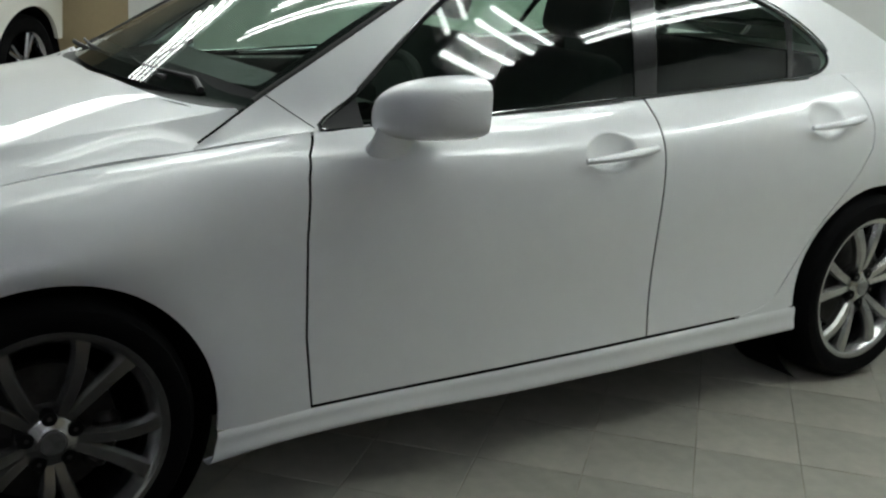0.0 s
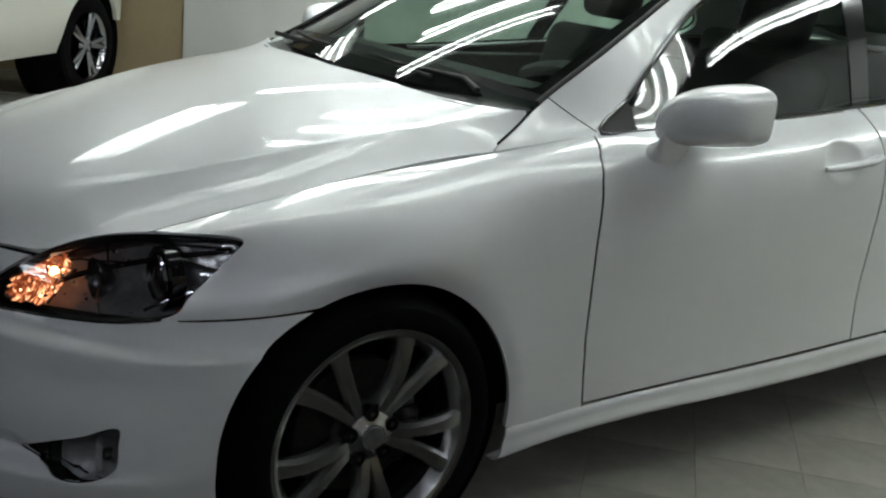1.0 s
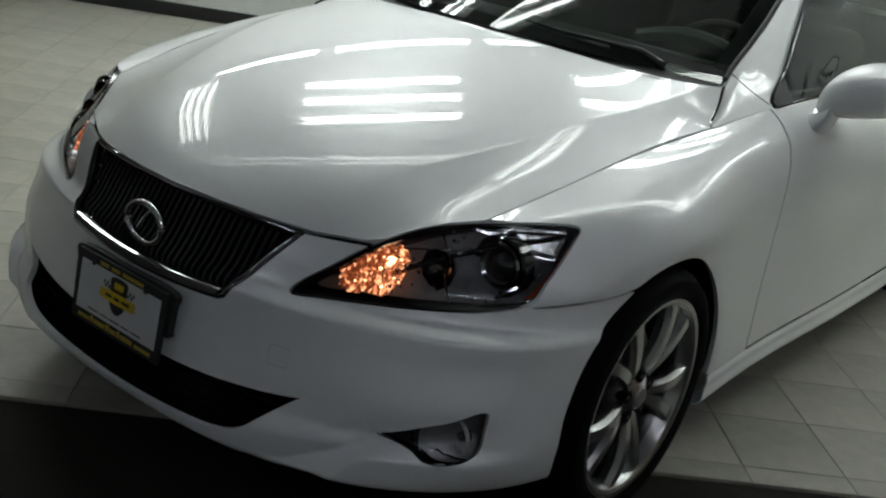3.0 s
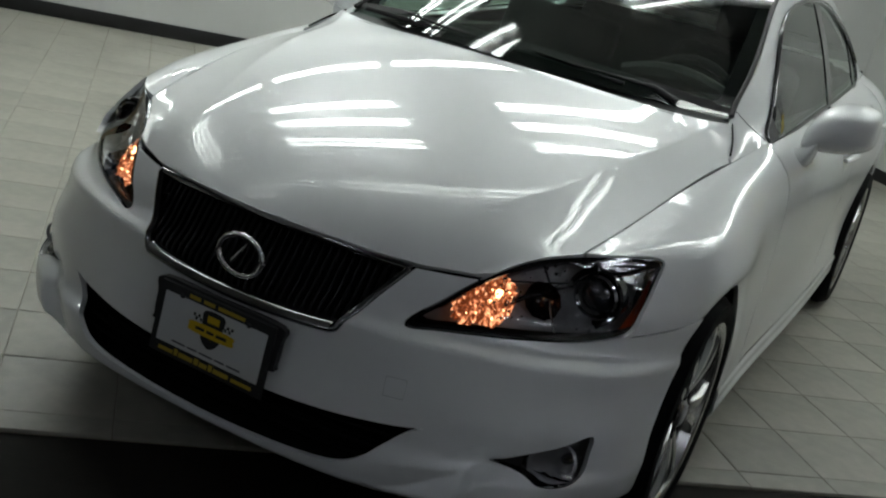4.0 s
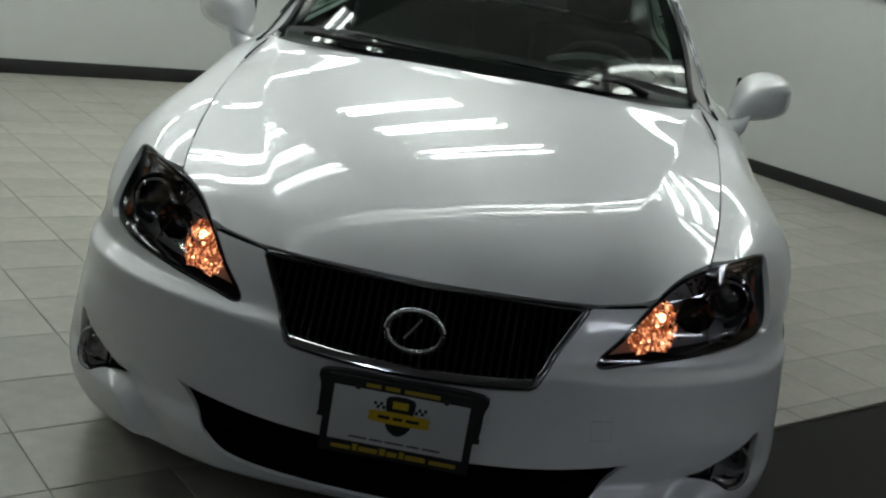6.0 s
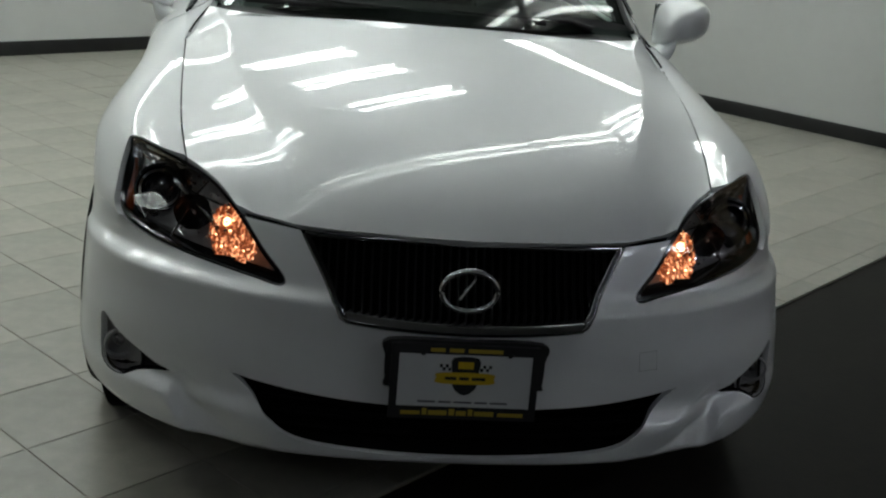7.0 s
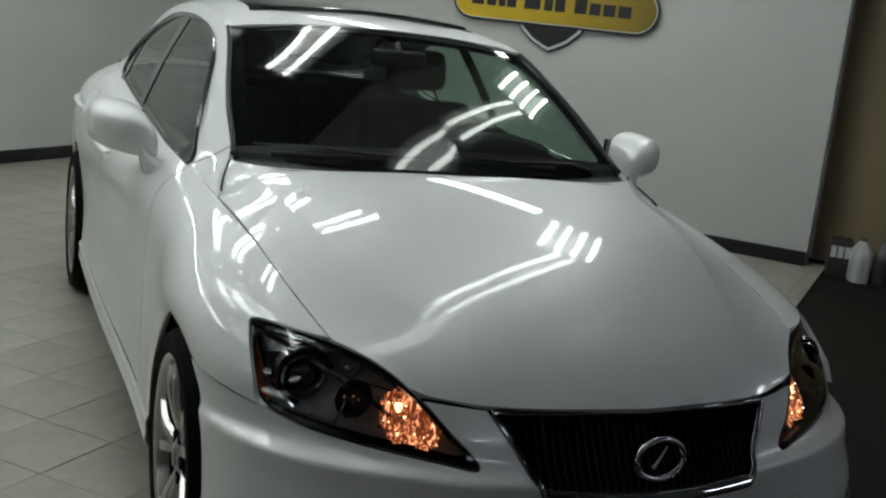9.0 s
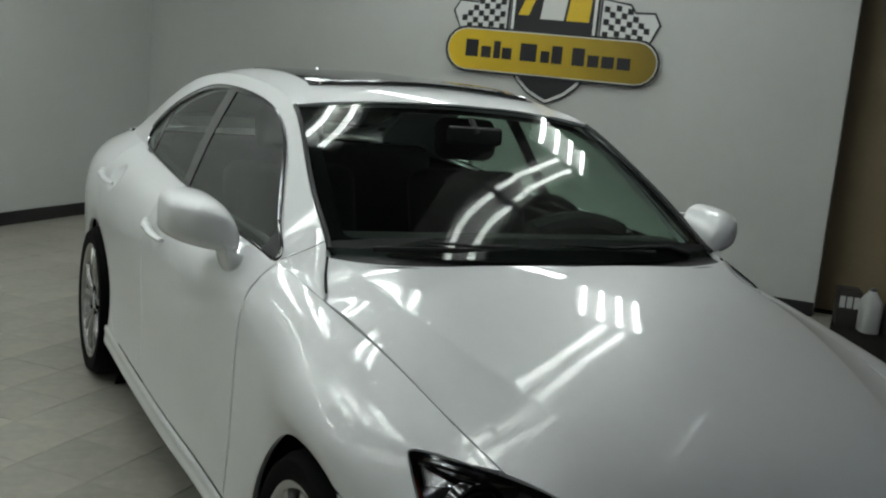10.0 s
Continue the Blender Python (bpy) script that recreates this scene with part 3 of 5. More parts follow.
def bumper_top(v):
    x, y, z = v[:, 0], v[:, 1], v[:, 2]
    line = np.interp(y, [0, 0.355, 0.482, 0.609, 0.763, 0.766, 0.82, 0.9], [0.69, 0.672, 0.678, 0.743, 0.757, 0.612, 0.622, 0.64])
    side_line = 0.612 + (x + 0.418) * 0.09
    return np.where(y > 0.77, side_line, line) - z - GAP


bumper = cut_all(front_v, front_f, bumper_top, minus(LAMP_G, 0.004), minus(polygon(GRILLE, 1, 2), 0.0), minus(polygon(INTAKE, 1, 2), 0.0),
                 minus(polygon(FOG, 1, 2), 0.0), arch(WHEEL_F, 0.352, 1.04))
lamp_lens = cut_all(front_v, front_f, plus(LAMP_G, 0.001))


def both(name, v, f, mat, parent, depth=0.014, label=""):
    """A panel that spans the car: a half and its mirror image in one mesh."""
    n = len(v)
    v2 = np.concatenate([v, v * (1, -1, 1)])
    f2 = list(f) + [tuple(i + n for i in reversed(q)) for q in f]
    mid = [i for i in range(n) if abs(v[i, 1]) < 1e-5]
    swap = {i + n: i for i in mid}
    f2 = [tuple(swap.get(i, i) for i in q) for q in f2]
    used = sorted({i for q in f2 for i in q})
    back = {o: k for k, o in enumerate(used)}
    return panel(name, v2[used], [tuple(back[i] for i in q) for q in f2], mat, parent, 1, depth, label)


both("front_bumper", *bumper, PAINT, car)
front_n = normals(front_v, front_f)
both("bumper_lining", *cut_all(front_v - front_n * 0.016, front_f, bumper_top, minus(LAMP_G, 0.004), minus(polygon(GRILLE, 1, 2), 0.0), minus(polygon(INTAKE, 1, 2), 0.0),
                               minus(polygon(FOG, 1, 2), 0.0), arch(WHEEL_F, 0.36, 1.04)), VOID, car, 0)
both("bumper_core", *cut_all(front_v - front_n * 0.10, front_f, arch(WHEEL_F, 0.40)), VOID, car, 0)


def front_pt(y, z, out=0.0):
    """A point of the front sheet at a distance y from the middle and a height z, pushed out along x."""
    g = front_v.reshape(ROWS, 150, 3)
    r = min(max((z - 0.215) / 0.545 * (ROWS - 1), 0), ROWS - 1.001)
    k, w = int(r), r - int(r)
    row = g[k] * (1 - w) + g[k + 1] * w
    return np.array((np.interp(abs(y), row[:, 1], row[:, 0]) - out, y, z))


# hood
TT = np.linspace(0, 1, 120)
HOOD_T = (0, 0.1, 0.35, 0.7, 0.88, 1)
HOOD = [nat(HOOD_T, np.array(c)) for c in (
    ((-0.725, 0), (-0.645, 0), (-0.40, 0), (0.0, 0), (0.21, 0), (0.345, 0)),
    ((-0.70, 0.2), (-0.62, 0.205), (-0.375, 0.225), (0.03, 0.27), (0.235, 0.285), (0.37, 0.30)),
    ((-0.678, 0.285), (-0.60, 0.298), (-0.357, 0.335), (0.046, 0.40), (0.257, 0.425), (0.396, 0.445)),
    ((-0.645, 0.365), (-0.575, 0.348), (-0.335, 0.4465), (0.06, 0.559), (0.275, 0.594), (0.478, 0.648)),
    ((-0.555, 0.522), (-0.478, 0.603), (-0.28, 0.643), (0.10, 0.692), (0.355, 0.714), (0.493, 0.663)))]
hood_lines = [c(TT) for c in HOOD]
hood_lines[3][:, 1] = crease(hood_lines[3][:, 0])
flat3 = [np.column_stack([c, np.zeros(120)]) for c in hood_lines]
outer = np.linspace(0, 1, 28)[1:, None, None]
hood_v = np.concatenate([across(flat3[:4], 48), flat3[3] + (flat3[4] - flat3[3]) * outer]).reshape(-1, 3)
fade = np.interp(hood_v[:, 0], [-0.52, -0.45, 0.33, 0.42], [0, 1, 1, 0])
edge_row = hood_v.reshape(75, 120, 3)[-1].copy()
miss = SIDE[0](np.clip(hood_v[:, 0], -0.46, 0.42))[:, 1] - 0.0042 - np.interp(hood_v[:, 0], edge_row[:, 0], edge_row[:, 1])
share = np.concatenate([np.zeros(48), np.linspace(0, 1, 28)[1:]]).repeat(120)
hood_v[:, 1] += miss * fade * share
hood_v[:, 2] = hood_height(hood_v[:, 0], hood_v[:, 1])
grid = hood_v.reshape(75, 120, 3)
lip = np.interp(grid[:, 0, 1], [0, 0.2, 0.365, 0.455, 0.522], [0.685, 0.683, 0.677, 0.681, 0.700]) - grid[:, 0, 2]
grid[:, :, 2] += lip[:, None] * np.exp(-np.hypot(grid[:, :, 0] - grid[:, :1, 0], grid[:, :, 1] - grid[:, :1, 1]) / np.interp(grid[:, :1, 1], [0.30, 0.42], [0.045, 0.11]))
hood_f = grid_faces(75, 120)
both("hood", *cut_all(hood_v, [tuple(reversed(q)) for q in hood_f], lambda v: np.where(v[:, 0] < -0.3, -LAMP_G(v) - 0.003, 1)), PAINT, car, 0.02)
both("hood_lining", *cut_all(hood_v - np.array((-0.03, 0, 0.05)), [tuple(reversed(q)) for q in hood_f], lambda v: np.maximum(0.37 - v[:, 1], v[:, 0] + 0.2), lambda v: 0.66 - v[:, 1]), VOID, car, 0)

# greenhouse
ROOF_EDGE = rail((0.37, 0.714, 0.908), (0.44, 0.695, 0.945), (0.53, 0.660, 0.990), (0.70, 0.637, 1.085), (0.95, 0.598, 1.222), (1.196, 0.557, 1.334), (1.45, 0.545, 1.375), (1.8, 0.54, 1.392), (2.2, 0.54, 1.378), (2.55, 0.555, 1.325), (2.9, 0.59, 1.21), (3.2, 0.63, 1.08))
BELT = rail((0.37, 0.718, 0.903), (0.68, 0.748, 0.941), (1.2, 0.757, 0.965), (1.78, 0.750, 0.998), (2.45, 0.735, 1.04), (3.1, 0.69, 1.05))
T2 = np.linspace(0, 1, 220)
edge_pts, belt_pts = ROOF_EDGE(0.37 + T2 * 2.83), BELT(0.37 + T2 * 2.73)
span = np.clip(np.linalg.norm(edge_pts - belt_pts, axis=1) / 0.35, 0, 1)[:, None]
bulge = np.array((0, 0.010, 0.003)) * span ** 2 * 0.89 * (0.5 - 0.5 * np.cos(np.pi * np.clip((belt_pts[:, 0] - 0.4) / 1.2, 0, 1)))[:, None]
rise = edge_pts - belt_pts
fillet = 0.32 + 0.32 * np.cos(np.pi * np.clip((belt_pts[:, 0] - 0.42) / 0.5, 0, 1))[:, None]
low_pts = belt_pts + rise / 3 + bulge + fillet * rise * (0, 0.10, -0.19)
high_pts = belt_pts + rise * 2 / 3 + bulge + fillet * rise * (0, 0.10, -0.16)
green_v = across([belt_pts, low_pts, high_pts, edge_pts], 50, [0, 1, 2, 3]).reshape(-1, 3)
green_f = grid_faces(50, 220)
DLO = rounded([(0.672, 0.942), (0.79, 1.02), (0.92, 1.12), (1.09, 1.238), (1.25, 1.298), (1.5, 1.330), (1.8, 1.340), (2.1, 1.325), (2.35, 1.265), (2.52, 1.185), (2.60, 1.11), (2.56, 1.065), (2.43, 1.043), (2.1, 1.021), (1.78, 1.0), (1.2, 0.967), (0.9, 0.951)], 5)
DLO_G = polygon(DLO, 0, 2)
pillars = cut_all(green_v, green_f, minus(DLO_G, 0.0))
side_glass = cut_all(green_v, green_f, plus(DLO_G, 0.0))
for s in (-1, 1):
    panel("door_frame", *pillars, PAINT, car, s, 0.02)
    panel("side_window", *side_glass, SIDE_GLASS, car, s, 0)

WS = [chord((0.36, 0, 1.000), (0.75, 0, 1.204), (1.145, 0, 1.374)), chord((0.41, 0.35, 0.998), (0.76, 0.335, 1.187), (1.158, 0.31, 1.362)),
      chord((0.535, 0.655, 0.985), (0.705, 0.629, 1.083), (0.955, 0.590, 1.220), (1.20, 0.549, 1.332))]
ws = (across([c(TT) for c in WS], 40).reshape(-1, 3), grid_faces(40, 120))
both("windshield", ws[0], [tuple(reversed(q)) for q in ws[1]], WIND_GLASS, car, 0)
ROOF_XS = np.linspace(0, 1, 90)
ROOF = [rail((1.14, 0, 1.376), (1.5, 0, 1.432), (1.85, 0, 1.443), (2.2, 0, 1.424), (2.55, 0, 1.357))(1.14 + 1.41 * ROOF_XS),
        rail((1.155, 0.31, 1.364), (1.5, 0.31, 1.419), (1.85, 0.31, 1.430), (2.2, 0.31, 1.411), (2.56, 0.31, 1.347))(1.155 + 1.405 * ROOF_XS),
        rail((1.18, 0.49, 1.345), (1.5, 0.48, 1.399), (1.85, 0.48, 1.413), (2.2, 0.48, 1.396), (2.56, 0.49, 1.335))(1.18 + 1.38 * ROOF_XS),
        ROOF_EDGE(1.196 + 1.36 * ROOF_XS) + np.array((0, 0.0, 0.001))]
roof = (across(ROOF, 40).reshape(-1, 3), [tuple(reversed(q)) for q in grid_faces(40, 90)])
both("roof", *roof, PAINT, car, 0.02)
REAR = [rail((2.55, 0, 1.357), (2.9, 0, 1.23), (3.22, 0, 1.085))(2.55 + 0.67 * ROOF_XS), rail((2.56, 0.35, 1.346), (2.9, 0.36, 1.22), (3.22, 0.38, 1.08))(2.56 + 0.66 * ROOF_XS),
        ROOF_EDGE(2.555 + 0.645 * ROOF_XS)]
both("rear_window", across(REAR, 20).reshape(-1, 3), [tuple(reversed(q)) for q in grid_faces(20, 90)], REAR_GLASS, car, 0)
TRUNK = [rail((3.2, 0, 1.09), (3.45, 0, 1.07), (3.7, 0, 1.04))(3.2 + 0.5 * ROOF_XS), rail((3.2, 0.4, 1.08), (3.45, 0.4, 1.06), (3.68, 0.4, 1.03))(3.2 + 0.48 * ROOF_XS),
         rail((3.08, 0.69, 1.051), (3.35, 0.66, 1.035), (3.65, 0.60, 1.0))(3.08 + 0.57 * ROOF_XS)]
both("trunk_lid", across(TRUNK, 20).reshape(-1, 3), [tuple(reversed(q)) for q in grid_faces(20, 90)], PAINT, car, 0.02)
TAIL = [chord((3.69, 0, z), (3.68, 0.35, z), (3.65, 0.6, z), (3.62, 0.77 if z < 0.8 else 0.61, z))(SS) + np.array((d, 0, 0)) for z, d in ((1.02, 0.0), (0.85, 0.05), (0.6, 0.08), (0.4, 0.06), (0.28, 0.0))]
both("rear_bumper", across(TAIL, 30).reshape(-1, 3), grid_faces(30, 150), PAINT, car, 0.02)


def wheel(cx, cz, side, radius, rim, turn):
    """A ten-spoke alloy wheel; its outer face looks to -y on the near flank."""
    bm = bmesh.new()
    barrel = lathe([(rim - 0.006, 0.012), (rim - 0.014, 0.03), (rim - 0.03, 0.06), (rim - 0.035, 0.16), (rim - 0.02, 0.2), (rim + 0.004, 0.205)], 72)
    lathe([(rim - 0.004, -0.004), (rim + 0.006, -0.006), (rim + 0.006, 0.004), (rim - 0.006, 0.012)], 72, bm)
    lathe([(rim - 0.004, -0.004), (rim - 0.012, 0.0), (rim - 0.02, 0.012), (rim - 0.03, 0.03)], 72, bm)
    spokes = []
    for k in range(5):
        a = k * math.tau / 5
        for lean in (-1, 1):
            own = bmesh.new()
            rows = []
            for i in range(9):
                t = i / 8
                r = 0.048 + (rim - 0.012 - 0.048) * t
                w = 0.0150 + 0.0064 * t + 0.016 * max(0, t - 0.85)
                y = 0.022 - 0.018 * t - 0.012 * math.sin(t * math.pi)
                th = a + lean * (0.115 / (0.35 + 0.65 * t) * 0.55 + 0.20 * t ** 1.1)
                ring = [own.verts.new(Matrix.Rotation(th, 3, "Y") @ Vector((dx * w, y + dy * 0.034, r))) for dx, dy in ((-1, 0.4), (-0.66, 0.0), (0.66, 0.0), (1, 0.4), (0.85, 1), (-0.85, 1))]
                rows.append(ring)
            for p, q in zip(rows, rows[1:]):
                for j in range(6):
                    own.faces.new((p[j], p[(j + 1) % 6], q[(j + 1) % 6], q[j]))
            bmesh.ops.recalc_face_normals(own, faces=own.faces[:])
            spokes.append(own)
    lathe([(0.0, 0.008), (0.030, 0.008), (0.035, 0.012), (0.050, 0.016), (0.062, 0.024), (0.068, 0.034), (0.070, 0.07)], 48, bm)
    bmesh.ops.recalc_face_normals(bm, faces=bm.faces[:])
    ob = part("wheel", bm, ALLOY, car, "silver ten-spoke alloy wheel with paired spokes", angle=0.5)
    out = 0.868 if cx < 1 else 0.905
    ob.matrix_world = pose(cx, side * out, cz, 0, turn, 0) if side < 0 else pose(cx, side * out, cz, 0, -turn, 180)
    part("barrel", barrel, BARREL, ob, "wheel barrel darkened for the shade behind the spokes")
    for own in spokes:
        part("spoke", own, ALLOY, ob, angle=0.5)
    for k in range(5):
        a = (k + 0.5) * math.tau / 5
        p = Matrix.Rotation(a, 3, "Y") @ Vector((0, 0.0, 0.054))
        nut = lathe([(0.0, 0.0055), (0.0165, 0.0055), (0.0175, 0.03)], 16, None, (p.x, 0.0065, p.z))
        part("lug_hole", nut, VOID, ob)
        part("lug_nut", lathe([(0.0, 0.0025), (0.006, 0.003), (0.008, 0.012)], 6, None, (p.x, 0.009, p.z)), STEEL, ob)
    part("centre_cap", lathe([(0.0, 0.0035), (0.02, 0.0035), (0.0255, 0.0045), (0.027, 0.008)], 32), CAP_GREY, ob, "grey centre cap")
    w, sh = 0.115, radius - rim
    prof = [(rim - 0.004, 0.0), (rim + 0.012, -0.008), (rim + sh * 0.45, -0.014), (rim + sh * 0.72, -0.010), (radius - 0.012, 0.004), (radius - 0.003, 0.018), (radius, 0.04)]
    prof += [(radius, 0.04 + 0.14), (radius - 0.012, 0.21), (rim + sh * 0.5, 0.225), (rim, 0.21)]
    tyre = lathe(prof, 96)
    part("tyre", tyre, RUBBER, ob, "black low-profile tyre")
    disc = lathe([(0.06, 0.075), (0.155, 0.078), (0.158, 0.085), (0.158, 0.098), (0.06, 0.1)], 64)
    part("brake_disc", disc, STEEL, ob, "worn grey steel brake disc")
    arc = [Matrix.Rotation(0.85 + k * 0.125, 3, "Y") @ Vector((0, 0.088, 0.135)) for k in range(9)]
    part("brake_caliper", sweep(arc, [0.02] + [0.034] * 7 + [0.02], 10), STEEL, ob)
    return ob


for s in (-1, 1):
    wheel(0.0, 0.32, s, 0.32, 0.246, 32 if s < 0 else 20)
    wheel(2.73, 0.33, s, 0.33, 0.246, -5 if s < 0 else 5)
    for (cx, cz), r in ((WHEEL_F, 0.37), (WHEEL_R, 0.382)):
        bm = bmesh.new()
        lathe([(r, 0.035), (r, 0.26), (0.0, 0.27)], 64, bm)
        ob = part("wheel_well", bm, VOID, car)
        ob.matrix_world = pose(cx, s * 0.862, cz) if s < 0 else pose(cx, s * 0.862, cz, 0, 0, 180)
# underbody
part("underbody", box(-0.55, 3.5, -0.62, 0.62, 0.19, 0.24, 0.01), VOID, car)


# ---- lamps on the ceiling ----
def strip_light(u, v, turn=0.0, tubes=2, length=1.2, glow=TUBE):
    ob = empty("ceiling_light", "white fluorescent ceiling light with %s lit tube%s" % (("one", "two", "three", "four")[tubes - 1], "s" if tubes > 1 else ""), "ceiling light", "ceiling lights", ROOM @ pose(u, v, CEILING, 0, 0, turn))
    half = 0.075 * tubes
    part("housing", box(-length / 2, length / 2, -half, half, -0.035, 0, 0.004), LAMP_BODY, ob)
    for k in range(tubes):
        dy = (k - (tubes - 1) / 2) * 0.14
        part("tube", sweep([(-length / 2 + 0.02, dy, -0.055), (length / 2 - 0.02, dy, -0.055)], 0.0205, 10), glow, ob, "glowing fluorescent tube")
    return ob


# a ring of lamps round two banks of three: back row, front row, and both ends
for u in (-1.52, -0.18, 1.12, 2.39):
    strip_light(u, 4.63)
for u, v, turn, glow in ((-1.46, 0.66, -4, TUBE_LOW), (-0.14, 0.57, -4, TUBE_DIM), (1.10, 0.51, -4, TUBE_MID), (2.38, 0.45, -3, TUBE_MID)):
    strip_light(u, v, turn, glow=glow)
for v in (2.98, 2.40, 1.77):
    strip_light(-0.335, v)
    strip_light(1.66, v)
strip_light(4.12, 2.85, 90)
strip_light(4.12, 1.68, 90)
strip_light(3.56, 0.58, 12, 4, 1.0)
for v in (3.38, 2.13):
    strip_light(-2.18, v, 90, 4, glow=TUBE_DIM)
strip_light(1.0, -0.5, tubes=1, glow=TUBE_FAINT)
# the hall in front, and the bay: unseen lamps added as fill light
# added to brighten the front bumper, no lamp is known at this spot
strip_light(-3.6, -2.6, glow=TUBE_FILL)
for u in (0.6, 2.7, 4.8):
    strip_light(u, -4.0, glow=TUBE_FILL)
strip_light(-5.2, 2.6)


# ---- lamps, grille and small parts of the car ----
# noise streaks of emission stand in for bulb light caught by the bowl
AMBER = material("amber_lamp", (0.085, 0.016, 0.004), 0.12, vary=0.5, scale=60, bump=1.0, bump_scale=140, coat=0.5, emit=(1.0, 0.30, 0.10), strength=0.1)
nt = AMBER.node_tree
stretch, flame, heat, hue = nt.nodes.new("ShaderNodeMapping"), nt.nodes.new("ShaderNodeTexNoise"), nt.nodes.new("ShaderNodeMapRange"), nt.nodes.new("ShaderNodeMix")
stretch.inputs["Scale"].default_value = (70, 70, 34)
flame.inputs["Scale"].default_value, flame.inputs["Detail"].default_value, flame.inputs["Distortion"].default_value = 1.0, 3.0, 1.6
heat.interpolation_type = "SMOOTHSTEP"
heat.inputs["From Min"].default_value, heat.inputs["From Max"].default_value = 0.45, 0.74
heat.inputs["To Min"].default_value, heat.inputs["To Max"].default_value = 0.0, 1.0
hue.data_type = "RGBA"
hue.inputs[6].default_value, hue.inputs[7].default_value = (1.0, 0.20, 0.06, 1), (1.0, 0.52, 0.26, 1)
power = nt.nodes.new("ShaderNodeMath")
power.operation = "MULTIPLY_ADD"
power.inputs[1].default_value, power.inputs[2].default_value = 2.8, 0.13
nt.links.new(nt.nodes["Texture Coordinate"].outputs["Object"], stretch.inputs["Vector"])
nt.links.new(stretch.outputs[0], flame.inputs["Vector"])
nt.links.new(flame.outputs["Fac"], heat.inputs["Value"])
nt.links.new(heat.outputs[0], hue.inputs[0])
nt.links.new(hue.outputs[2], nt.nodes["Principled BSDF"].inputs["Emission Color"])
nt.links.new(heat.outputs[0], power.inputs[0])
nt.links.new(power.outputs[0], nt.nodes["Principled BSDF"].inputs["Emission Strength"])
BULB = material("amber_bulb", (1.0, 0.5, 0.2), 0.3, emit=(1.0, 0.55, 0.25), strength=7.0)
RED_REFLECTOR = material("red_amber_reflector", (0.42, 0.060, 0.012), 0.15, coat=0.6, bump=0.6, bump_scale=300)
FRAME_CHROME = material("black_chrome", (0.20, 0.20, 0.21), 0.07, metal=1.0, coat=0.6)
BRIGHT_CHROME = material("bright_chrome", (0.75, 0.75, 0.78), 0.05, metal=1.0)
PLATE_CHROME = material("reflector_chrome", (0.78, 0.78, 0.79), 0.12, metal=1.0, bump=0.8, bump_scale=34)
FOG_SILVER = material("fog_lamp_silver", (0.42, 0.42, 0.44), 0.3, metal=0.5, vary=0.25, scale=30, bump=0.5, bump_scale=120)
PROJECTOR = material("projector_glass", (0.02, 0.022, 0.028), 0.03, coat=1.0, spec=0.9)
PLATE_WHITE = material("white_plate", (0.62, 0.63, 0.64), 0.35, vary=0.03, scale=20)
YELLOW = material("sign_yellow", (0.62, 0.42, 0.015), 0.4, vary=0.06, scale=6)
YELLOW_DULL = material("frame_yellow", (0.45, 0.32, 0.03), 0.5)
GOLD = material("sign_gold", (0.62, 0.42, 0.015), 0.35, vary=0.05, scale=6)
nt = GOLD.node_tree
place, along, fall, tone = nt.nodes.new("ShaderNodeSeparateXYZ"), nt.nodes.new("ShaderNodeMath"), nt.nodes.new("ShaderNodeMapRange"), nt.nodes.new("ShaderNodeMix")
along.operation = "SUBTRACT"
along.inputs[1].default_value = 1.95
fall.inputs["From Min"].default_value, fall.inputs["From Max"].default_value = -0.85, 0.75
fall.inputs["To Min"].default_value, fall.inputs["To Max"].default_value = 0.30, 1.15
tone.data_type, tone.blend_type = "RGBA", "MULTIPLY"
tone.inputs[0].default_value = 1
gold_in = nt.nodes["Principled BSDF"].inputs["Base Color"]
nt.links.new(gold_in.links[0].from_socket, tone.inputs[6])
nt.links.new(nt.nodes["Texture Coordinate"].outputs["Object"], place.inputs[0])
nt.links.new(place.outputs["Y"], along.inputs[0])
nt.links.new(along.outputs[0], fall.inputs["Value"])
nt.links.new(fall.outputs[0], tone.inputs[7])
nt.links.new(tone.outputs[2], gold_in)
INK = material("sign_black", (0.008, 0.008, 0.011), 0.4)
SIGN_WHITE = material("sign_white", (0.62, 0.63, 0.62), 0.45)
SEAM_SHADE = material("seam_shade_grey", (0.22, 0.22, 0.23), 0.6)
LABEL_GREY = material("label_grey", (0.10, 0.10, 0.12), 0.6)


def extrude_outline(pts, thick, to_world, bm=None):
    """A flat plate from an outline of (a, b) points, thick along its normal; to_world maps (a, b, c) to a place."""
    bm = bm or bmesh.new()
    top = [bm.verts.new(to_world(a, b, thick)) for a, b in pts]
    bot = [bm.verts.new(to_world(a, b, 0)) for a, b in pts]
    n = len(pts)
    bm.faces.new(top)
    bm.faces.new(list(reversed(bot)))
    for k in range(n):
        bm.faces.new((top[k], bot[k], bot[(k + 1) % n], top[(k + 1) % n]))
    bmesh.ops.recalc_face_normals(bm, faces=bm.faces[:])
    return bm


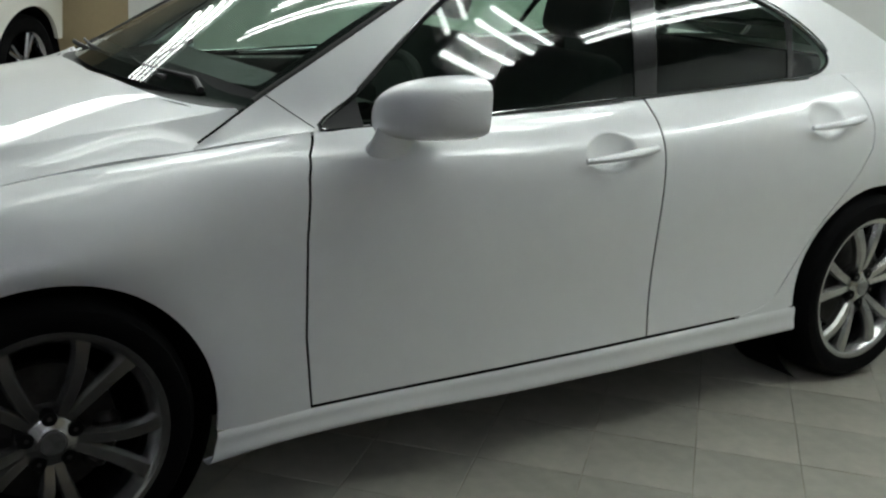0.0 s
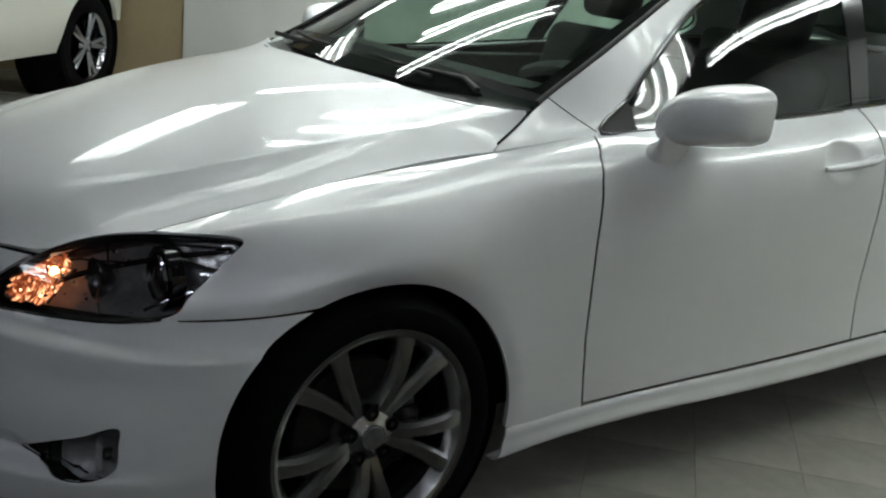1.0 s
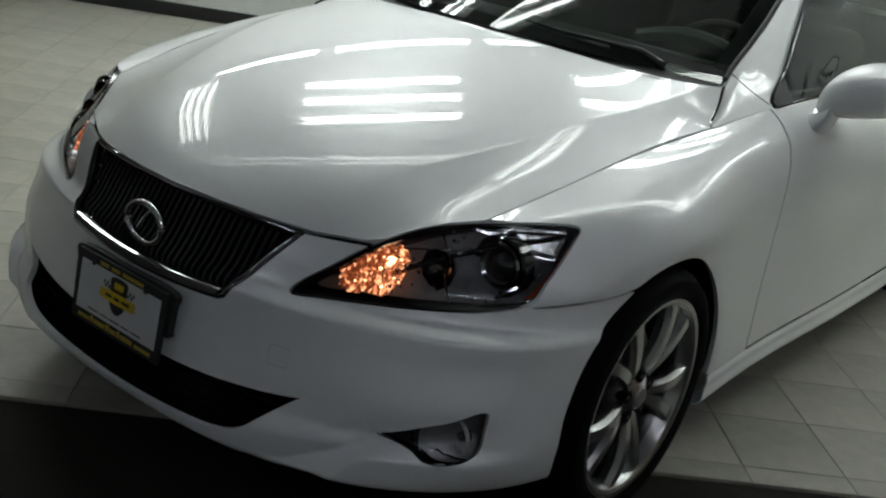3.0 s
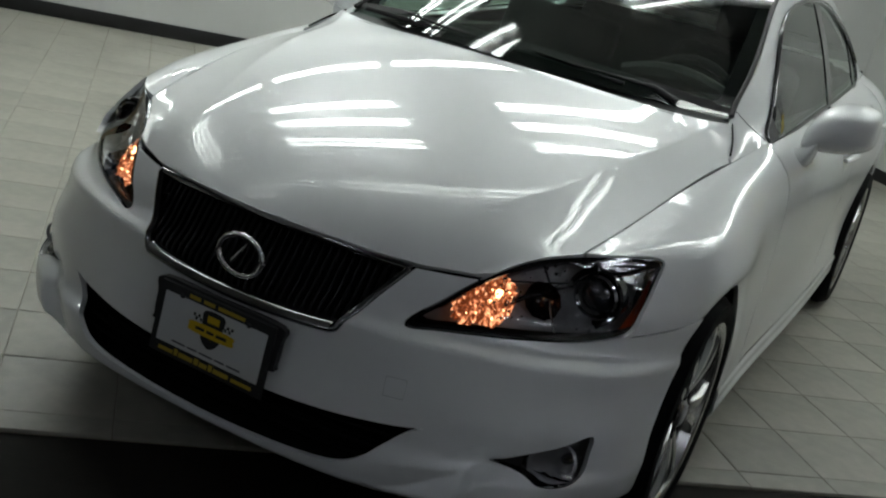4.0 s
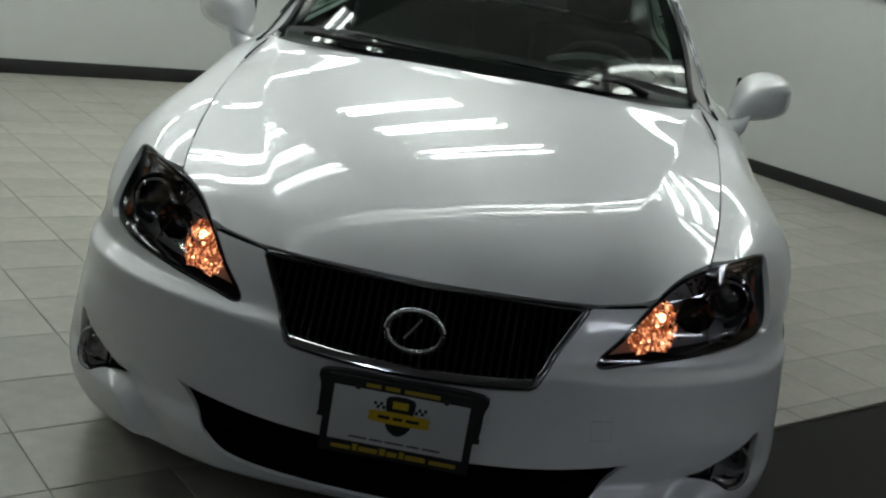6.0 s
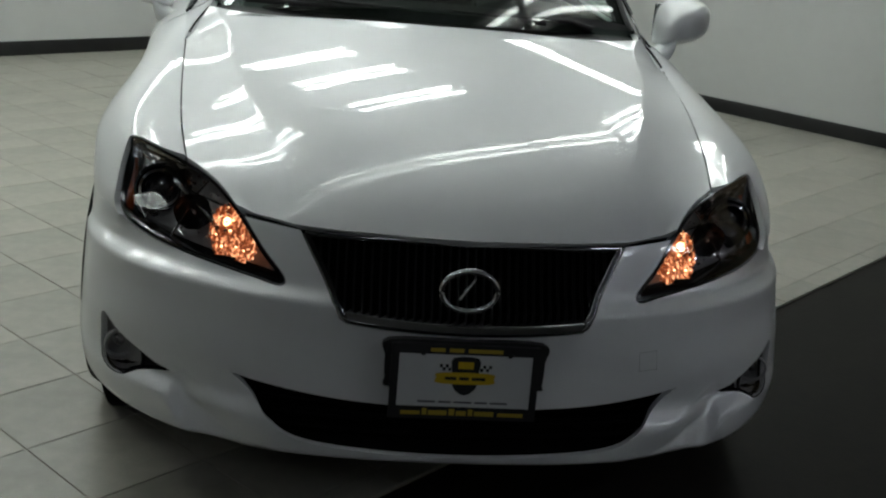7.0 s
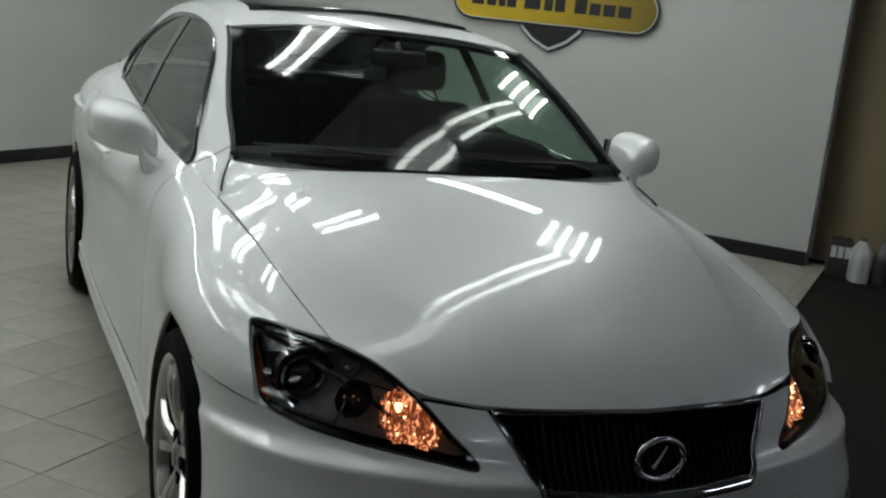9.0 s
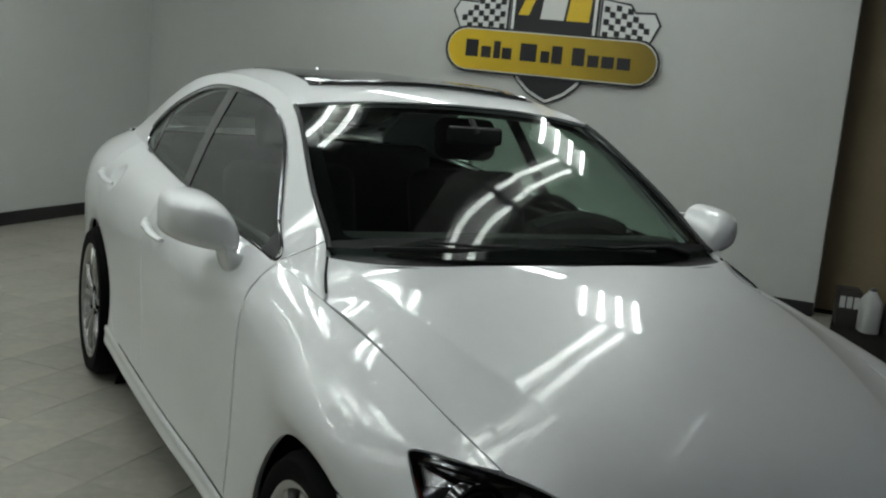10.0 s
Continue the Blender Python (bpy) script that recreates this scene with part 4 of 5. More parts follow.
def headlight(s):
    lens_v, lens_f = lamp_lens
    host = panel("headlight", lens_v, lens_f, LAMP_GLASS, car, s, 0, "clear headlight with smoked housing and lit amber parking lamp")
    # black rim under the lens edge
    rim_v, rim_f = cut_all(front_v - front_n * 0.002, front_f, plus(LAMP_G, 0.0), minus(LAMP_G, -0.0065))
    panel("lens_rim", rim_v, rim_f, GLOSS_BLACK, host, s, 0.0)
    deep = front_v - front_n * 0.055
    deep[:, 0] += 0.012
    bowl_v, bowl_f = cut_all(deep, front_f, plus(LAMP_G, -0.004))
    panel("lamp_housing", bowl_v, bowl_f, LAMP_LINING, host, s, 0.0)
    wall_v, wall_f = cut_all(front_v, front_f, plus(LAMP_G, 0.0), minus(LAMP_G, -0.004))
    n = normals(wall_v, wall_f)
    side_wall = flange(wall_v - n * 0.003, wall_f, 0.06, n)
    panel("lamp_wall", side_wall[0], side_wall[1], SMOKE_CHROME, host, s, 0.0)

    def lathe_at(name, y, z, prof, mat, inset, label="", seg=36, yaw=0.0):
        c = front_pt(y, z)
        bm = lathe(prof, seg)
        turn = Matrix.Rotation(radians(-90 - yaw), 4, "Z")
        for q in bm.verts:
            q.co = turn @ q.co
            q.co = Vector((c[0] + inset + q.co.x, c[1] + q.co.y, c[2] + q.co.z))
        if s < 0:
            for q in bm.verts:
                q.co.y = -q.co.y
            bmesh.ops.reverse_faces(bm, faces=bm.faces[:])
        return part(name, bm, mat, host, label)

    # projector low beam
    lathe_at("projector_ring", 0.672, 0.668, [(0.040, -0.010), (0.045, -0.016), (0.050, -0.012), (0.052, 0.02), (0.040, 0.02)], CHROME, 0.050)
    lathe_at("projector_bezel", 0.668, 0.664, [(0.052, 0.006), (0.060, -0.002), (0.066, 0.002), (0.068, 0.03)], GLOSS_BLACK, 0.052, "gloss black bezel")
    lathe_at("projector_lens", 0.672, 0.668, [(0.0, -0.022), (0.014, -0.020), (0.027, -0.013), (0.037, -0.002), (0.040, 0.02)], PROJECTOR, 0.053, "dark glass projector lens")
    # high beam bowl between projector and parking lamp
    lathe_at("reflector", 0.590, 0.650, [(0.043, -0.006), (0.040, 0.004), (0.030, 0.022), (0.014, 0.033), (0.0, 0.035)], SMOKE_CHROME, 0.040, "", 10)
    lathe_at("lamp_bulb", 0.590, 0.650, [(0.0, 0.002), (0.005, 0.004), (0.006, 0.012), (0.006, 0.03)], CHROME, 0.040, "", 16)
    # amber parking lamp: a faceted bowl with its bulb, glints added as glowing beads
    own = bmesh.new()
    rnd = random.Random(5)
    rows = []
    for i in range(21):
        row = []
        for j in range(21):
            y, z = 0.436 + 0.112 * i / 20, 0.574 + 0.112 * j / 20
            e = ((i - 10) / 10) ** 2 + ((j - 10) / 10) ** 2
            p = front_pt(y, z)
            row.append(own.verts.new((p[0] + 0.046 - 0.018 * min(e, 1.4) + rnd.uniform(-0.004, 0.004), s * y, z)))
        rows.append(row)
    for i in range(20):
        for j in range(20):
            y, z = 0.436 + 0.112 * (i + 0.5) / 20, 0.574 + 0.112 * (j + 0.5) / 20
            if ((i - 9.5) / 10) ** 2 + ((j - 9.5) / 10) ** 2 < 1.0 and float(LAMP_G(np.array([[0, y, z]]))[0]) > 0.008:
                q = (rows[i][j], rows[i + 1][j], rows[i + 1][j + 1], rows[i][j + 1])
                own.faces.new(q if s > 0 else tuple(reversed(q)))
    for v in [v for v in own.verts if not v.link_faces]:
        own.verts.remove(v)
    part("parking_lamp", own, AMBER, host, "lit amber parking lamp", smooth=False)
    for y, z, r in ((0.512, 0.645, 0.0055), (0.502, 0.634, 0.0035), (0.488, 0.606, 0.0025), (0.519, 0.602, 0.003), (0.470, 0.602, 0.002), (0.528, 0.655, 0.002), (0.497, 0.654, 0.002), (0.533, 0.622, 0.002)):
        lathe_at("glow_bead", y, z, [(0.0, -r), (r * 0.7, -r * 0.7), (r, 0), (r * 0.7, r * 0.7), (0, r)], BULB, 0.030, "", 10)
    # chrome plate along the top and outer edge, and the side reflector behind it
    plate_v, plate_f = cut_all(front_v - front_n * 0.024, front_f, plus(LAMP_G, 0.010), lambda v: v[:, 2] - 0.702 - 0.25 * (0.70 - v[:, 1]), lambda v: 0.738 - v[:, 1], lambda v: v[:, 1] - 0.60)
    panel("reflector_plate", plate_v, plate_f, PLATE_CHROME, host, s, 0.006, "bright chrome reflector plate")
    ref_v, ref_f = cut_all(front_v - front_n * 0.02, front_f, plus(LAMP_G, 0.008), lambda v: v[:, 1] - 0.747 - (v[:, 2] - 0.68) * 0.10, lambda v: 0.738 - v[:, 2], lambda v: v[:, 2] - 0.618)
    if len(ref_f):
        panel("side_reflector", ref_v, ref_f, RED_REFLECTOR, host, s, 0.008)
    # upright ribs over the parking lamp, and its flame-shaped filament glow
    for k in range(7):
        y = 0.466 + 0.012 * k
        z0, z1 = 0.590 + 0.002 * abs(k - 3), 0.648 - 0.008 * max(0, 2 - k)
        part("lamp_rib", sweep([tuple(front_pt(y, z0 + (z1 - z0) * t, -0.027) * (1, s, 1)) for t in np.linspace(0, 1, 4)], 0.0011, 5), AMBER, host)
    lathe_at("filament", 0.510, 0.650, [(0.0, -0.010), (0.006, -0.007), (0.0085, 0.0), (0.006, 0.008), (0.0, 0.010)], BULB, 0.034, "glowing amber bulb", 12)
    # eyebrow fin
    fin = sweep([tuple(front_pt(y, 0.575 + 0.16 * ((y - 0.5) / 0.25) ** 0.5 if y > 0.5 else 0.575) * (1, s, 1) + np.array((0.034, 0, 0))) for y in np.linspace(0.53, 0.74, 14)], 0.006, 8)
    part("trim_fin", fin, SMOKE_CHROME, host)
    # bright inner bezel lines, and chrome beads scattered at random to add sparkle
    for (ya, za), (yb, zb), r in (((0.50, 0.672), (0.64, 0.690), 0.0022), ((0.56, 0.712), (0.60, 0.665), 0.0025), ((0.60, 0.655), (0.635, 0.595), 0.003), ((0.70, 0.615), (0.735, 0.655), 0.004), ((0.62, 0.728), (0.735, 0.735), 0.003), ((0.535, 0.59), (0.545, 0.66), 0.003)):
        part("bezel_line", sweep([tuple(front_pt(ya + (yb - ya) * t, za + (zb - za) * t, -0.036) * (1, s, 1)) for t in np.linspace(0, 1, 6)], r, 6), CHROME, host)
    rnd = random.Random(11)
    for k in range(120):
        y, z = rnd.uniform(0.49, 0.745), rnd.uniform(0.585, 0.735)
        if float(LAMP_G(np.array([[0, y, z]]))[0]) < 0.016 or (abs(y - 0.672) < 0.05 and abs(z - 0.668) < 0.05):
            continue
        c = front_pt(y, z, -0.022)
        r = rnd.uniform(0.0015, 0.0045)
        bead = lathe([(r * math.sin(t), -r * math.cos(t)) for t in np.linspace(0.01, math.pi - 0.01, 5)], 6, None, (c[0], s * y, z))
        bmesh.ops.rotate(bead, verts=bead.verts[:], cent=(c[0], s * y, z), matrix=Matrix.Rotation(rnd.uniform(0, 3), 3, "X"))
        part("sparkle_bead", bead, BRIGHT_CHROME if k % 3 else CHROME, host, smooth=False)


for s in (-1, 1):
    headlight(s)

# grille
grille = both("grille", *cut_all(front_v - np.array((-0.045, 0, 0)), front_f, polygon(GRILLE, 1, 2), lambda v: 0.664 - v[:, 2]), VOID, car, 0, "black vertical-slat grille in a dark chrome frame")


def grille_edge(z):
    return np.interp(z, [0.506, 0.522, 0.59, 0.672, 0.69], [0.25, 0.262, 0.300, 0.352, 0.36])


frame_path = [front_pt(y, 0.507 + 0.012 * (abs(y) / 0.25) ** 2, -0.001) for y in np.linspace(-0.245, 0.245, 25)]
frame_path += [front_pt(grille_edge(z) - 0.006, z, -0.006) for z in np.linspace(0.522, 0.660, 12)]
frame_path += [front_pt(y, 0.669 - 0.006 * (abs(y) / 0.35) ** 2, -0.008) for y in np.linspace(0.340, -0.340, 31)]
frame_path += [front_pt(-grille_edge(z) + 0.006, z, -0.006) for z in np.linspace(0.660, 0.522, 12)]
part("grille_frame", sweep([tuple(p) for p in frame_path], 0.0095, 12, True), FRAME_CHROME, grille, "dark chrome grille frame")
for k in range(37):
    y = -0.325 + k * 0.65 / 36
    z0, z1 = 0.512 + 0.012 * (abs(y) / 0.25) ** 2, 0.664 - 0.006 * (abs(y) / 0.35) ** 2
    z0 = max(z0, float(np.interp(abs(y) + 0.012, [0.262, 0.30, 0.352], [0.5, 0.59, 0.672])))
    if z1 - z0 < 0.02:
        continue
    bm = bmesh.new()
    ring = []
    for z in np.linspace(z0, z1, 7):
        p = front_pt(y, z, -0.020)
        ring.append([bm.verts.new((p[0], y - 0.0028, z)), bm.verts.new((p[0] - 0.006, y, z)), bm.verts.new((p[0], y + 0.0028, z)), bm.verts.new((p[0] + 0.02, y, z))])
    for p, q in zip(ring, ring[1:]):
        for j in range(4):
            bm.faces.new((p[j], p[(j + 1) % 4], q[(j + 1) % 4], q[j]))
    bm.faces.new(ring[0])
    bm.faces.new(list(reversed(ring[-1])))
    bmesh.ops.recalc_face_normals(bm, faces=bm.faces[:])
    part("slat", bm, SLAT_BLACK, grille, angle=0.4)
emblem = part("emblem", sweep([(-0.780 + 0.006 * (math.cos(a) * 0.06) ** 2, 0.058 * math.cos(a), 0.594 + 0.044 * math.sin(a)) for a in np.linspace(0, math.tau, 40, endpoint=False)], 0.0066, 12, True), BRIGHT_CHROME, grille, "plain oval chrome badge")
part("badge_bar", sweep([(-0.779, -0.012, 0.622), (-0.781, 0.004, 0.598), (-0.780, 0.018, 0.576)], [0.003, 0.005, 0.006], 8), BRIGHT_CHROME, emblem)


strip_v = across([np.array([front_pt(y, z + 0.012 * (y / 0.25) ** 2, out) for y in np.linspace(0, w, 30)]) for z, out, w in ((0.5090, 0.0112, 0.246), (0.5145, 0.0086, 0.248), (0.5195, 0.0050, 0.250), (0.5230, -0.0030, 0.251), (0.5245, -0.0140, 0.252))], 13).reshape(-1, 3)
both("lower_strip", strip_v, grid_faces(13, 30), BRIGHT_CHROME, grille, 0, "bright chrome strip along the lower edge")


# number plate and its frame
def plate_shape(name, pts, mat, c0, c1, parent, label=""):
    return part(name, extrude_outline(pts, c1 - c0, lambda a, b, c: (-0.828 - c0 - c + (b - 0.42) * 0.10, -a, b)), mat, parent, label, smooth=False)


def rect(a0, a1, b0, b1):
    return [(a0, b0), (a1, b0), (a1, b1), (a0, b1)]


holder = plate_shape("plate_holder", rounded([(-0.164, 0.412), (-0.166, 0.46), (-0.160, 0.498), (0.0, 0.499), (0.160, 0.498), (0.166, 0.46), (0.164, 0.412), (0.152, 0.398), (0.0, 0.398), (-0.152, 0.398)], 4), BLACK, -0.016, 0.0, car, "black plate holder with a white dealer plate")
plate_shape("plate_frame", rect(-0.154, 0.154, 0.334, 0.494), BLACK, 0.0, 0.007, holder)
plate_shape("plate", rect(-0.138, 0.138, 0.362, 0.474), PLATE_WHITE, 0.0072, 0.0085, holder, "white dealer plate")
for k, (a0, a1) in enumerate([(-0.075, -0.045), (-0.036, -0.006), (0.003, 0.075)]):
    plate_shape("print_bar", rect(a0, a1, 0.479, 0.487), YELLOW_DULL, 0.0072, 0.0078, holder)
for a0, a1, b1 in [(-0.128, -0.088, 0.351), (-0.084, -0.074, 0.357), (-0.071, -0.032, 0.353), (-0.028, -0.016, 0.357), (-0.013, 0.008, 0.353), (0.012, 0.022, 0.357), (0.025, 0.066, 0.353), (0.074, 0.128, 0.351)]:
    plate_shape("print_bar", rect(a0, a1, 0.343, b1), YELLOW_DULL, 0.0072, 0.0078, holder)
for a0, a1 in [(-0.095, -0.058), (-0.052, -0.025), (-0.02, 0.018), (0.024, 0.05), (0.056, 0.092)]:
    plate_shape("print_bar", rect(a0, a1, 0.3705, 0.3745), LABEL_GREY, 0.0087, 0.0091, holder)
shield = rounded([(-0.026, 0.468), (0.026, 0.468), (0.028, 0.44), (0.024, 0.405), (0.0, 0.388), (-0.024, 0.405), (-0.028, 0.44)], 3)
plate_shape("plate_shield", shield, INK, 0.0087, 0.0091, holder)
plate_shape("plate_ribbon", rounded([(-0.06, 0.425), (-0.052, 0.436), (0.052, 0.436), (0.06, 0.425), (0.052, 0.413), (-0.052, 0.413)], 4), YELLOW, 0.0092, 0.0096, holder)
for a0, a1 in [(-0.042, -0.018), (-0.012, 0.008), (0.014, 0.042)]:
    plate_shape("print_bar", rect(a0, a1, 0.421, 0.4275), INK, 0.0097, 0.0100, holder)
plate_shape("shield_bar", rect(-0.016, 0.016, 0.445, 0.460), YELLOW, 0.0092, 0.0095, holder)
for sgn in (-1, 1):
    for i in range(4):
        for j in range(2):
            if (i + j) % 2 == 0:
                a = sgn * (0.030 + i * 0.006)
                plate_shape("flag_check", rect(min(a, a + sgn * 0.006), max(a, a + sgn * 0.006), 0.440 + j * 0.007, 0.447 + j * 0.007), INK, 0.0087, 0.009, holder)
    part("plate_screw", lathe([(0.0, 0.0), (0.005, 0.001), (0.006, 0.004)], 12, None, (0, 0, 0)), BLACK, holder).matrix_world = pose(-0.838, sgn * 0.09, 0.478, 0, 0, -90)

# fog lamps: a clear lens over a grey bowl fills the outer part of the recess, the inner tip is black
FOG_G = polygon(FOG, 1, 2)


def fog_outer(v):
    return v[:, 1] - 0.679 - 60 * (v[:, 2] - 0.345) ** 2 * 0.1


def fog_lamp(s):
    lens_v, lens_f = cut_all(front_v - front_n * 0.005, front_f, plus(FOG_G, 0.003), fog_outer)
    fog = panel("fog_lamp", lens_v, lens_f, LAMP_GLASS, car, s, 0.004, "clear fog lamp with a grey bowl beside a black tip")
    bowl_v, bowl_f = cut_all(front_v - front_n * 0.05, front_f, plus(FOG_G, -0.01), fog_outer)
    d = np.hypot((bowl_v[:, 1] - 0.745) / 0.055, (bowl_v[:, 2] - 0.348) / 0.055)
    bowl_v[:, 0] -= 0.034 * np.clip(d, 0, 1) ** 2
    panel("lamp_bowl", bowl_v, bowl_f, FOG_SILVER, fog, s, 0.0)
    part("lens_edge", sweep([tuple(front_pt(y, z, 0.002 - 0.006) * (1, s, 1)) for y, z in FOG], 0.0016, 6, True), GLOSS_BLACK, fog)
    part("divider", sweep([tuple(front_pt(0.679 + 6 * (z - 0.345) ** 2, z, -0.008) * (1, s, 1)) for z in np.linspace(0.318, 0.372, 7)], 0.004, 6), GLOSS_BLACK, fog)
    c = front_pt(0.744, 0.348)
    turn = Matrix.Rotation(radians(-70), 4, "Z")
    for name, prof, mat, seg in (("reflector_ring", [(0.030, 0.004), (0.034, 0.0), (0.036, 0.006), (0.030, 0.012)], FOG_SILVER, 24), ("bulb_shield", [(0.0, 0.004), (0.008, 0.006), (0.012, 0.014), (0.012, 0.03)], CHROME, 18)):
        bm = lathe(prof, seg)
        for q in bm.verts:
            q.co = turn @ q.co
            q.co = Vector((c[0] + 0.020 + q.co.x, (c[1] - 0.006 + q.co.y) * s, c[2] + q.co.z))
        if s < 0:
            bmesh.ops.reverse_faces(bm, faces=bm.faces[:])
        part(name, bm, mat, fog)
    well_v, well_f = cut_all(front_v - front_n * 0.03, front_f, plus(FOG_G, -0.02), lambda v: -fog_outer(v) + 0.004)
    panel("black_tip", well_v, well_f, BLACK, fog, s, 0)
    panel("lamp_can", *cut_all(front_v - front_n * 0.058, front_f, plus(FOG_G, -0.02)), VOID, fog, s, -0.044)


for s in (-1, 1):
    fog_lamp(s)

# lower intake: a dark backing and bars
INTAKE_G = polygon(INTAKE, 1, 2)
back_v, back_f = cut_all(front_v + np.array((0.10, 0, 0)), front_f, plus(INTAKE_G, -0.07))
both("intake_backing", back_v, back_f, VOID, car, 0)
both("intake_floor", across([np.array([front_pt(y, 0.236, -0.014) for y in np.linspace(0, 0.72, 36)]), np.array([(-0.46 + 0.1 * y, y, 0.236) for y in np.linspace(0, 0.72, 36)])], 6).reshape(-1, 3), grid_faces(6, 36), VOID, car, 0)
for z in (0.275, 0.30, 0.325):
    part("intake_bar", sweep([tuple(front_pt(y, z, -0.05)) for y in np.linspace(-0.42, 0.42, 25)], 0.004, 6), VOID, car)
# tow cover: its outline as a thin bar coloured like the seam's shade
part("tow_cover", sweep([tuple(front_pt(y, z, 0.0005)) for y, z in ((-0.388, 0.462), (-0.430, 0.464), (-0.433, 0.424), (-0.391, 0.422))], 0.0005, 6, True), SEAM_SHADE, car)


# door mirrors: a rounded shell on a foot
def mirror(s):
    """Rings from the inner end to the outer end; each ring is deep to the front and flat at the back."""
    rows, n = [], 28
    for y, top, low, front, back in ((0.815, 0.985, 0.935, 0.795, 0.865), (0.826, 1.022, 0.928, 0.765, 0.905), (0.846, 1.060, 0.926, 0.748, 0.932), (0.880, 1.084, 0.928, 0.744, 0.952), (0.925, 1.094, 0.935, 0.752, 0.966),
                                     (0.966, 1.092, 0.946, 0.784, 0.976), (0.995, 1.082, 0.960, 0.828, 0.978), (1.012, 1.060, 0.980, 0.868, 0.972)):
        cz, hz, xb = (top + low) / 2, (top - low) / 2, back
        row = []
        for k in range(n):
            a = k * math.tau / n
            ca, sa = math.cos(a), math.sin(a)
            x = xb - (xb - front) * abs(ca) ** 0.8 if ca > 0 else xb + 0.012 * abs(ca) ** 0.4
            row.append((x, y, cz + hz * float(np.sign(sa)) * abs(sa) ** 0.62))
        rows.append(row)
    bm = bmesh.new()
    vs = [[bm.verts.new((p[0], p[1] * s, p[2])) for p in row] for row in rows]
    for p, q in zip(vs, vs[1:]):
        for k in range(n):
            bm.faces.new((p[k], p[(k + 1) % n], q[(k + 1) % n], q[k]))
    bm.faces.new(vs[0])
    bm.faces.new(vs[-1])
    bmesh.ops.recalc_face_normals(bm, faces=bm.faces[:])
    ob = part("door_mirror", bm, PAINT, car, "white door mirror on a white foot", angle=2.5)
    mod = ob.modifiers.new("smooth", "SUBSURF")
    mod.levels = mod.render_levels = 2
    foot, rings = bmesh.new(), []
    for cy, cz, rx, rz, cx in ((0.770, 0.872, 0.070, 0.050, 0.812), (0.812, 0.884, 0.060, 0.046, 0.808), (0.842, 0.908, 0.056, 0.044, 0.806), (0.862, 0.938, 0.058, 0.042, 0.808), (0.872, 0.975, 0.058, 0.03, 0.815)):
        rings.append([foot.verts.new((cx + rx * math.cos(a), cy * s, cz + rz * math.sin(a))) for a in np.linspace(0, math.tau, 20, endpoint=False)])
    for p, q in zip(rings, rings[1:]):
        for k in range(20):
            foot.faces.new((p[k], p[(k + 1) % 20], q[(k + 1) % 20], q[k]))
    foot.faces.new(rings[0])
    foot.faces.new(rings[-1])
    bmesh.ops.recalc_face_normals(foot, faces=foot.faces[:])
    part("mirror_foot", foot, PAINT, ob)
    part("mirror_glass", box(0.955, 0.979, min(s * 0.840, s * 0.968), max(s * 0.840, s * 0.968), 0.945, 1.060, 0.004), CHROME, ob, "mirror glass")


for s in (-1, 1):
    mirror(s)


# door handles: a bowed grip over a cup
def handle(hx, hz, s, keyhole):
    path, rad = [], []
    for t in np.linspace(0, 1, 15):
        x = hx - 0.125 + 0.25 * t
        z = hz - 0.013 + 0.024 * t
        row = side_v.reshape(90, 420, 3)[:, int((x + 0.46) / 4.11 * 419)]
        y = np.interp(-z, -row[:, 2], row[:, 1])
        base = np.interp(x, [hx - 0.13, hx + 0.13], [0.897, 0.900]) if hx < 2 else 0.902
        path.append((x, s * (base + 0.006 + 0.016 * math.sin(math.pi * min(max(t * 1.04, 0), 1)) ** 0.6), z))
        rad.append(0.006 + 0.0085 * math.sin(math.pi * (0.12 + 0.76 * t)) + 0.004 * (t > 0.7))
    ob = part("door_handle", sweep(path, rad, 12, flat=0.8), PAINT, car, "white pull-type door handle")
    if keyhole:
        part("key_lock", lathe([(0.0, -0.002), (0.006, -0.0015), (0.0065, 0.004)], 16, None, (0, 0, 0)), INK, ob).matrix_world = pose(hx + 0.055, s * 0.9305, hz + 0.004) if s < 0 else pose(hx + 0.055, s * 0.9305, hz + 0.004, 0, 0, 180)


for s in (-1, 1):
    for k, (hx, hz) in enumerate(HANDLES):
        handle(hx, hz, s, k == 0)


# window trims, pillars and dividers
def green_pt(x, z, out=0.0):
    """The distance from the middle of the window sheet at x and height z."""
    g, t = green_v.reshape(50, 220, 3), (x - 0.37) / 2.78
    for _ in range(4):
        i = min(max(t * 219, 0), 218.99)
        k, w = int(i), i - int(i)
        col = g[:, k] * (1 - w) + g[:, k + 1] * w
        t += (x - np.interp(z, col[:, 2], col[:, 0])) / 2.78
    return float(np.interp(z, col[:, 2], col[:, 1])) + out


